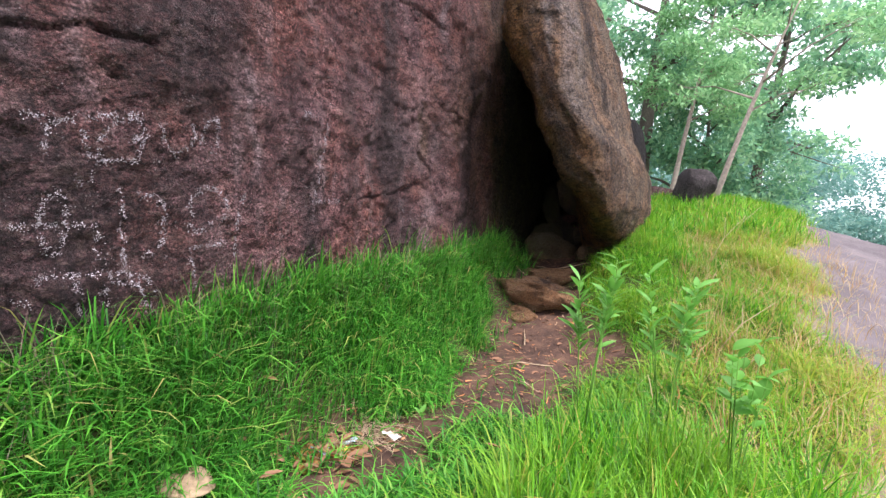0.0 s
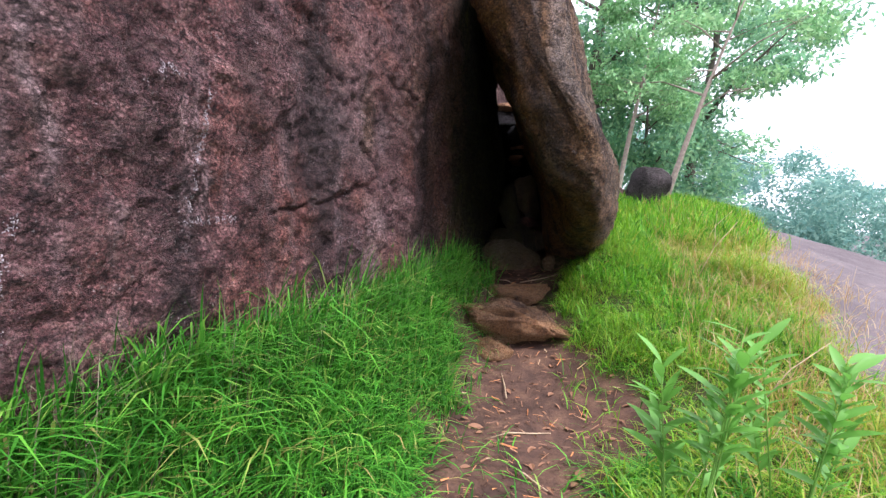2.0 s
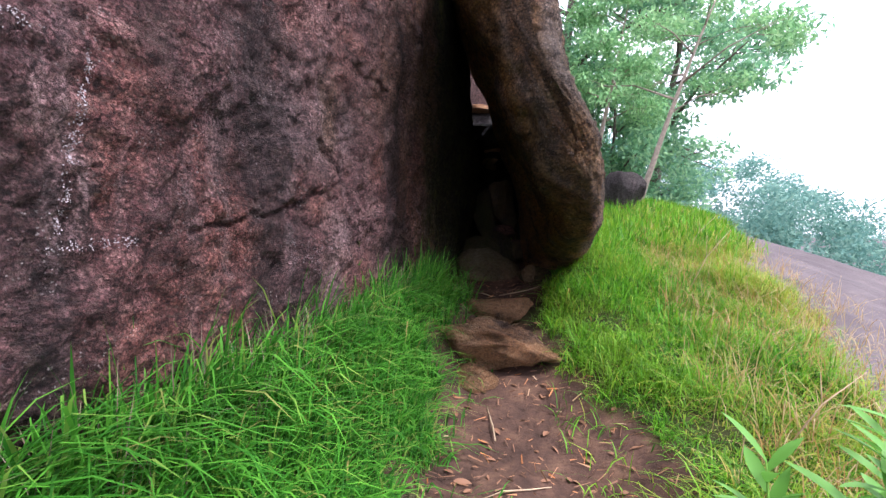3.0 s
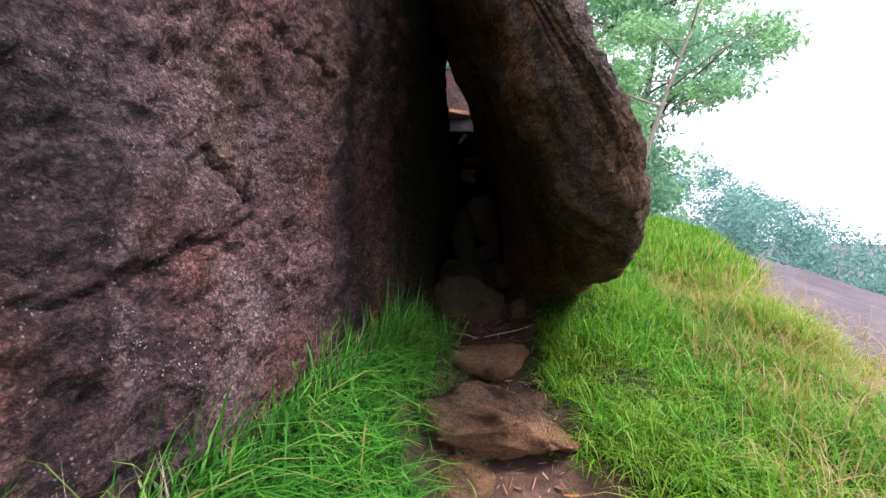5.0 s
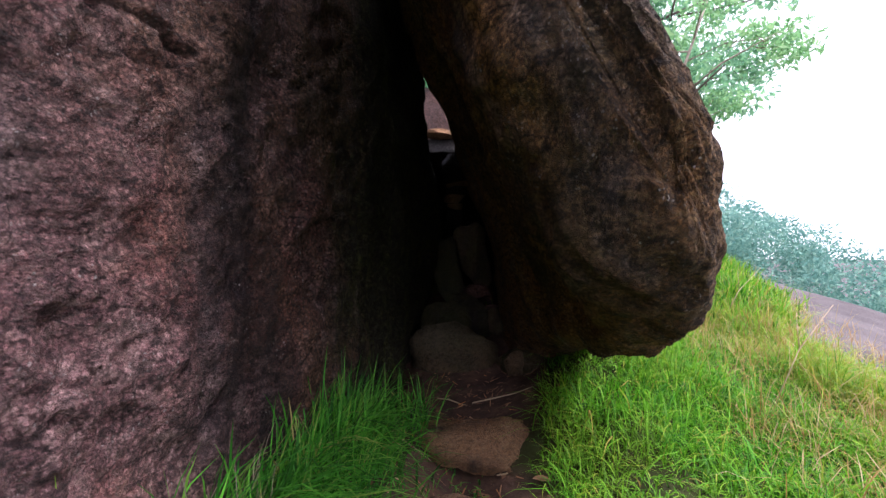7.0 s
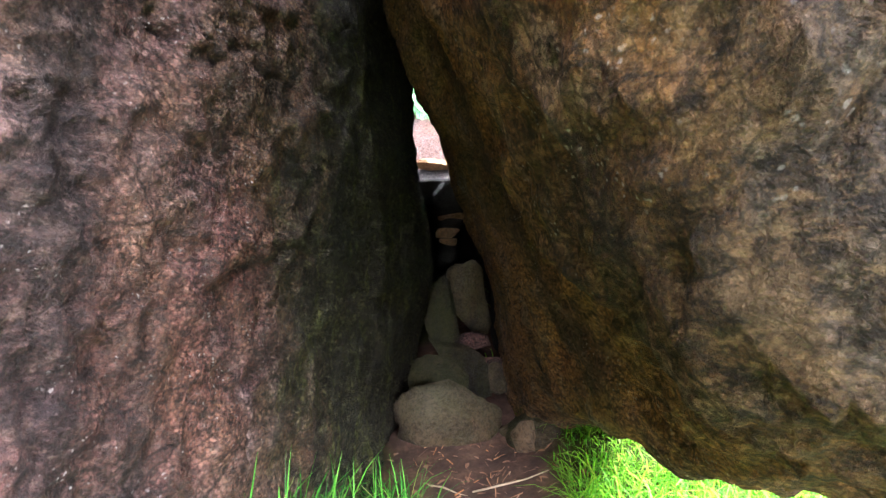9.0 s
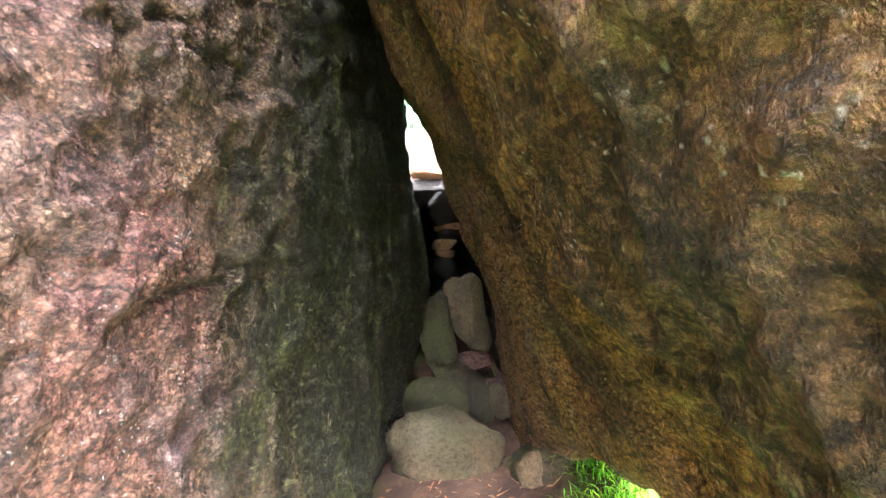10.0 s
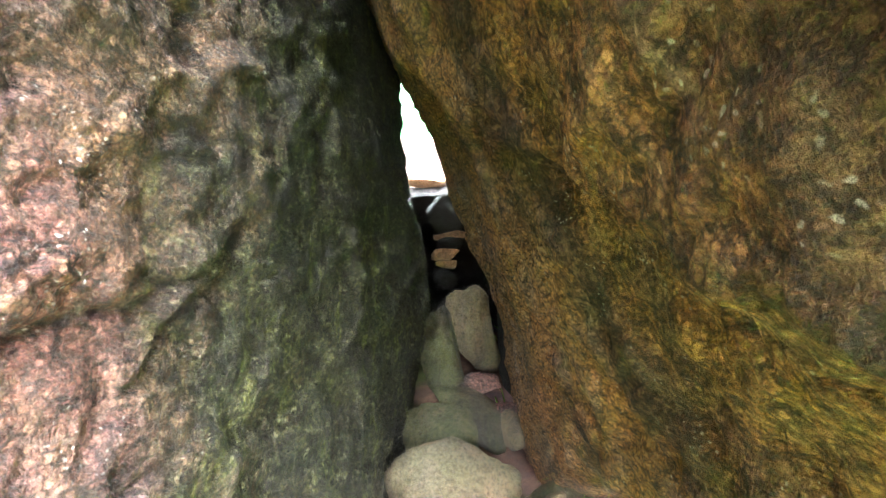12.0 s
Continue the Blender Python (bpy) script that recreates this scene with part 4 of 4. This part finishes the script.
def far_woods():
    """Wooded hillside far off, its haze put into the leaf colour."""
    rng = random.Random(4)
    c, q = [], []
    for k in range(520):
        ang = radians(rng.uniform(-22, 62))
        dist = rng.uniform(58, 110)
        deg = math.degrees(ang)
        top = np.interp(deg, [-20, 0, 9, 13, 18, 28, 45, 60], [0.18, 0.165, 0.155, 0.14, 0.1, 0.0, -0.04, -0.05])
        el = rng.uniform(top - 0.16, top)
        s, r = dist * math.cos(ang) + 3, dist * math.sin(ang) + 1
        c.append(tuple(W(s, r, 1.9 + dist * el)))
        q.append(rng.uniform(1.6, 3.6))
    ob = leaf_cloud("far_woods", c, q, 170000, 0.6, LEAF_FAR_HAZED, 44, None, 0.8)
    return tagged(ob, "hazy blue-green wooded hillside in the distance", "woods", kind="stuff")


far_woods()


def sapling(name, s, r, height, stems, leaf_len, leaf_wid, per, seed, label, low=0.64):
    rng = random.Random(seed)
    root = new(name)
    root.location = W(s, r, float(ground_height(s, r)) - 0.01)
    lv, lf = leaf_shape(leaf_len, leaf_wid)
    for k in range(stems):
        a = rng.uniform(0, math.tau)
        tip = Vector((math.cos(a) * height * 0.12, math.sin(a) * height * 0.12, height * rng.uniform(0.7, 1.05)))
        mid = tip * 0.5 + Vector((0, 0, height * 0.08))
        part("stem", tube([(0, 0, 0), mid, tip], [0.0045, 0.0035, 0.002], 6), STEM, root)
        for i in range(per):
            t = low + (1 - low) * i / (per - 1)
            p = (mid * (2 * t) if t < 0.5 else mid.lerp(tip, 2 * t - 1))
            m = Matrix.Translation(p) @ Euler((rng.uniform(-0.4, 0.4), rng.uniform(-1.1, -0.35) + 0.3 * (1 - t), i * 2.4 + rng.uniform(-0.3, 0.3))).to_matrix().to_4x4() @ Matrix.Scale(rng.uniform(0.65, 1.15), 4)
            raw("leaf", [m @ Vector(v) for v in lv], lf, LEAF_PLANT, root)
    return tagged(root, label, "sapling")


sapling("sapling", 3.2, 1.9, 1.22, 6, 0.13, 0.031, 15, 2, "young sapling with long pale green leaves beside the path", 0.66)
sapling("sapling", 3.6, 2.3, 1.1, 6, 0.13, 0.032, 14, 7, "young bright green sapling growing in the meadow grass", 0.68)
sapling("broad_leaved_sapling", 3.05, 2.6, 0.95, 5, 0.09, 0.062, 6, 5, "small sapling with round bright green leaves in the grass", 0.66)
sapling("seedling", 3.15, 0.95, 0.2, 1, 0.09, 0.05, 4, 9, "small green seedling beside the litter")

# dry weed stalks
for k, (s, r, hh) in enumerate(((7.6, 2.55, 0.75), (9.5, 2.9, 0.6), (5.2, 2.6, 0.5))):
    z = float(ground_height(s, r))
    bm = merge([tube([W(s, r, z - 0.02), W(s + 0.05, r + 0.2, z + hh * 0.6), W(s + 0.1, r + 0.42, z + hh)], [0.006, 0.004, 0.002], 5),
                tube([W(s + 0.05, r + 0.2, z + hh * 0.6), W(s + 0.1, r + 0.2, z + hh * 0.95)], [0.003, 0.0015], 4)])
    tagged(part("weed_stalk", bm, TWIG), "dry brown weed stalk standing in the meadow", "weed", "weed stalks")


# ---- dead leaves, twigs and litter ----
def on_ground(s, r, up=0.008):
    return W(s, r, float(ground_height(s, r)) + up)


rng = random.Random(12)
dead = []
for k in range(3):
    v, f = leaf_shape(0.1, 0.034 + 0.01 * k, 0.35, 0.25 - 0.12 * k)
    me = bpy.data.meshes.new("dead_leaf")
    me.from_pydata(v, [], f)
    me.materials.append(LEAF_DEAD)
    dead.append(me)
count = 0
while count < 290:
    s = rng.uniform(1.6, 8.4)
    mid = float(np.interp(s, [1, 2.6, 4, 5.2, 6.2, 7.4, 8.5], [1.4, 0.6, 1.25, 1.25, 0.8, 0.45, 0.4]))
    r = mid + rng.gauss(0, 0.42)
    if float(dirt_mask(s, r)) < 0.4 and rng.random() < 0.75:
        continue
    ob = new("dead_leaf", dead[count % 3])
    p = on_ground(s, r, 0.012)
    ob.matrix_world = Matrix.Translation(p) @ Euler((rng.uniform(-0.3, 0.3), rng.uniform(-0.2, 0.2), rng.uniform(0, 6.3))).to_matrix().to_4x4() @ Matrix.Scale(rng.uniform(0.3, 0.75) * (1.6 if rng.random() < 0.12 else 1), 4)
    tagged(ob, "curled brown dead leaf lying on the path", "dead leaf", "dead leaves on the path")
    count += 1

for s, r, ln, turn in ((4.65, 1.15, 0.5, 50), (5.3, 0.9, 0.35, -20), (8.0, 0.75, 0.5, 80), (7.95, 0.35, 0.3, 100), (6.9, 0.2, 0.4, 70), (4.2, 1.3, 0.25, 120)):
    a = radians(turn)
    p = [on_ground(s + math.cos(a) * ln * (t - 0.5), r + math.sin(a) * ln * (t - 0.5), 0.02 + 0.012 * math.sin(5 * t)) for t in (0, 0.35, 0.7, 1)]
    tagged(part("twig", tube(p, [0.006, 0.007, 0.005, 0.003], 6), TWIG), "thin dry twig lying on the path", "twig", "twigs on the path")


def crumpled(name, s, r, size, seed, mat, label):
    bm = bmesh.new()
    bmesh.ops.create_grid(bm, x_segments=12, y_segments=12, size=size)
    for v in bm.verts:
        v.co.x *= 0.7
        v.co += Vector((fbm(v.co, 14, 2, seed), fbm(v.co, 14, 2, seed + 3), 1.2 * abs(fbm(v.co, 18, 3, seed + 6)))) * size * 0.5
    bmesh.ops.solidify(bm, geom=bm.faces[:], thickness=0.0015)
    ob = part(name, bm, mat)
    ob.location = on_ground(s, r, 0.02)
    ob.rotation_euler = (0.1, 0.1, seed)
    return tagged(ob, label, "litter")


crumpled("plastic_wrapper", 2.7, 0.5, 0.055, 1, PLASTIC, "crumpled lilac plastic wrapper among dead leaves")
crumpled("silver_wrapper", 2.86, 0.58, 0.05, 3, SILVER, "crumpled silver-blue wrapper beside the leaf sheaths")
crumpled("foil_wrapper", 2.76, 0.64, 0.04, 4, FOIL, "crumpled yellow wrapper among dead leaves")
crumpled("paper_scrap", 3.05, 0.77, 0.05, 7, PAPER, "crumpled pale paper scrap beside the seedling")
for k in range(34):
    s, r = 2.7 + rng.gauss(0, 0.17), 0.54 + rng.gauss(0, 0.15)
    ob = new("dead_leaf", dead[k % 3])
    ob.matrix_world = Matrix.Translation(on_ground(s, r, 0.03 + 0.02 * rng.random())) @ Euler((rng.uniform(-0.6, 0.6), rng.uniform(-0.5, 0.5), rng.uniform(0, 6.3))).to_matrix().to_4x4() @ Matrix.Scale(rng.uniform(0.6, 1.3), 4)
    tagged(ob, "large rusty dead leaf in the litter heap", "dead leaf", "dead leaves in the litter heap")
for k, (s, r, turn, size) in enumerate(((2.56, 0.46, 20, 0.34), (2.5, 0.52, 75, 0.3), (2.58, 0.62, 150, 0.28), (2.68, 0.48, -30, 0.26), (2.46, 0.6, 110, 0.24), (2.66, 0.68, 40, 0.22))):
    v, f = leaf_shape(size, size * 0.36, 0.45, 0.02, 9)
    bm = bmesh.new()
    vs_ = [bm.verts.new(Vector(p) + Vector((0, 0, 0.012 * fbm(p, 20, 2, k)))) for p in v]
    for q in f:
        bm.faces.new([vs_[n] for n in q])
    bmesh.ops.solidify(bm, geom=bm.faces[:], thickness=0.003)
    ob = part("leaf_sheath", bm, SHEATH)
    ob.matrix_world = Matrix.Translation(on_ground(s, r, 0.012)) @ Euler((0.08 * k, -0.04, radians(turn))).to_matrix().to_4x4()
    tagged(ob, "curled brown dry leaf sheath in the litter heap", "leaf sheath", "leaf sheaths in the litter heap")
heap = []
for k in range(160):
    s, r, a = 3.02 + rng.gauss(0, 0.14), 0.62 + rng.gauss(0, 0.12), rng.uniform(0, 3.14)
    p = on_ground(s, r, 0.015 + 0.03 * rng.random())
    d = Vector((math.cos(a), math.sin(a), rng.uniform(-0.1, 0.25))) * rng.uniform(0.05, 0.13)
    heap.append(tube([p - d, p + d * 0.2 + Vector((0, 0, 0.008)), p + d], [0.0016, 0.0018, 0.0008], 3))
tagged(part("straw_heap", merge(heap), TWIG), "small heap of dry brown straw beside the wrappers", "straw", kind="stuff")
for s, r, tone in ((2.2, 0.55, 0), (2.0, 0.8, 1), (2.35, 1.5, 2), (2.9, 2.2, 0), (3.4, 2.4, 1), (3.1, 1.5, 2)):
    ob = new("fallen_leaf", dead[tone])
    ob.matrix_world = Matrix.Translation(on_ground(s, r, 0.09)) @ Euler((0.3, -0.3, s * 3)).to_matrix().to_4x4() @ Matrix.Scale(1.1, 4)
    tagged(ob, "orange fallen leaf caught in the grass blades", "fallen leaf", "fallen leaves in the grass")


# ---- old chalk letters on the rock face ----
from mathutils.bvhtree import BVHTree
face_tree = BVHTree.FromObject(rock_face, bpy.context.evaluated_depsgraph_get())


def on_face(s, z):
    hit = face_tree.ray_cast(W(s, 1.2, z), -Vector((*DR, 0)))
    return (hit[0], hit[1]) if hit[0] else (W(s, 0, z), Vector((*DR, 0)))


def chalk_letter(strokes, wide=0.009, dense=1000):
    """Flakes of chalk left along each stroke, lying on the stone."""
    v, f = [], []
    for line in strokes:
        for (s0, z0), (s1, z1) in zip(line, line[1:]):
            ln = math.hypot(s1 - s0, z1 - z0)
            for k in range(int(ln * dense)):
                t = rng.random()
                s = s0 + (s1 - s0) * t + rng.gauss(0, wide)
                z = z0 + (z1 - z0) * t + rng.gauss(0, wide)
                if fbm((s * 9, z * 9, 1), 3, 2) < -0.2 or rng.random() < 0.25:
                    continue
                p, n = on_face(s, z)
                a = n.orthogonal().normalized()
                a.rotate(Matrix.Rotation(rng.uniform(0, 6.3), 3, n))
                b = n.cross(a)
                w = rng.uniform(0.001, 0.003)
                o = len(v)
                for q in range(5):
                    g = q * math.tau / 5
                    u = w * rng.uniform(0.6, 1.3)
                    v.append(p + n * 0.0025 + a * u * math.cos(g) + b * u * math.sin(g))
                v.append(p - n * 0.002)
                f.append(tuple(range(o, o + 5)))
                f += [(o + q, o + 5, o + (q + 1) % 5) for q in range(5)]
    return tagged(raw("chalk_letter", v, f, CHALK, None, True), "worn white chalk letter scrawled on the dark rock face", "graffiti", "chalk letters")


chalk_letter((((1.48, 1.84), (1.61, 1.84), (1.73, 1.88), (1.94, 1.93)), ((1.57, 1.82), (1.54, 1.68)), ((1.69, 1.83), (1.71, 1.69))))
chalk_letter((((1.75, 1.70), (1.76, 1.79), (1.81, 1.86), (1.90, 1.91), (1.95, 1.84), (1.88, 1.79)), ((1.74, 1.69), (1.91, 1.71), (1.94, 1.82))))
chalk_letter((((2.02, 1.91), (2.05, 1.79), (2.11, 1.76), (2.19, 1.83), (2.22, 1.94)),))
chalk_letter((((2.25, 1.82), (2.28, 1.94), (2.35, 1.99), (2.36, 1.89), (2.32, 1.78)),))
chalk_letter((((1.43, 1.40), (1.53, 1.40), (1.64, 1.41), (1.75, 1.40), (1.75, 1.25)), ((1.53, 1.40), (1.55, 1.52), (1.59, 1.55), (1.63, 1.51), (1.63, 1.39), (1.61, 1.29), (1.56, 1.29), (1.53, 1.36))))
chalk_letter((((1.84, 1.58), (1.86, 1.43), (1.85, 1.20)),))
chalk_letter((((1.92, 1.54), (1.99, 1.55), (2.05, 1.50), (2.04, 1.32), (1.94, 1.25)),))
chalk_letter((((2.18, 1.39), (2.18, 1.53), (2.27, 1.61), (2.39, 1.58), (2.40, 1.47), (2.27, 1.39), (2.18, 1.36)), ((2.17, 1.28), (2.38, 1.30)), ((2.18, 1.24), (2.22, 1.04))))
chalk_letter((((2.52, 1.59), (2.47, 1.41), (2.46, 1.22)),))
chalk_letter((((1.50, 1.17), (1.54, 1.20), (1.67, 1.19), (1.82, 1.18), (1.95, 1.15), (2.01, 1.04)), ((1.64, 1.18), (1.67, 1.02)), ((1.78, 1.04), (1.75, 1.09), (1.80, 1.15), (1.90, 1.12), (1.96, 0.97))))
chalk_letter((((1.42, 1.12), (1.49, 1.08)), ((1.67, 1.61), (1.69, 1.57)), ((1.73, 1.64), (1.72, 1.58))))
chalk_letter((((2.93, 2.07), (2.99, 2.15), (3.09, 2.15)), ((3.21, 2.12), (3.18, 1.89), (3.13, 1.58)), ((3.11, 1.56), (3.35, 1.57))))
chalk_letter((((4.14, 1.52), (4.26, 1.5), (4.42, 1.49), (4.62, 1.47)),), 0.022, 260)
chalk_letter((((4.16, 1.6), (4.22, 1.5), (4.24, 1.44), (4.44, 1.4)),), 0.022, 260)
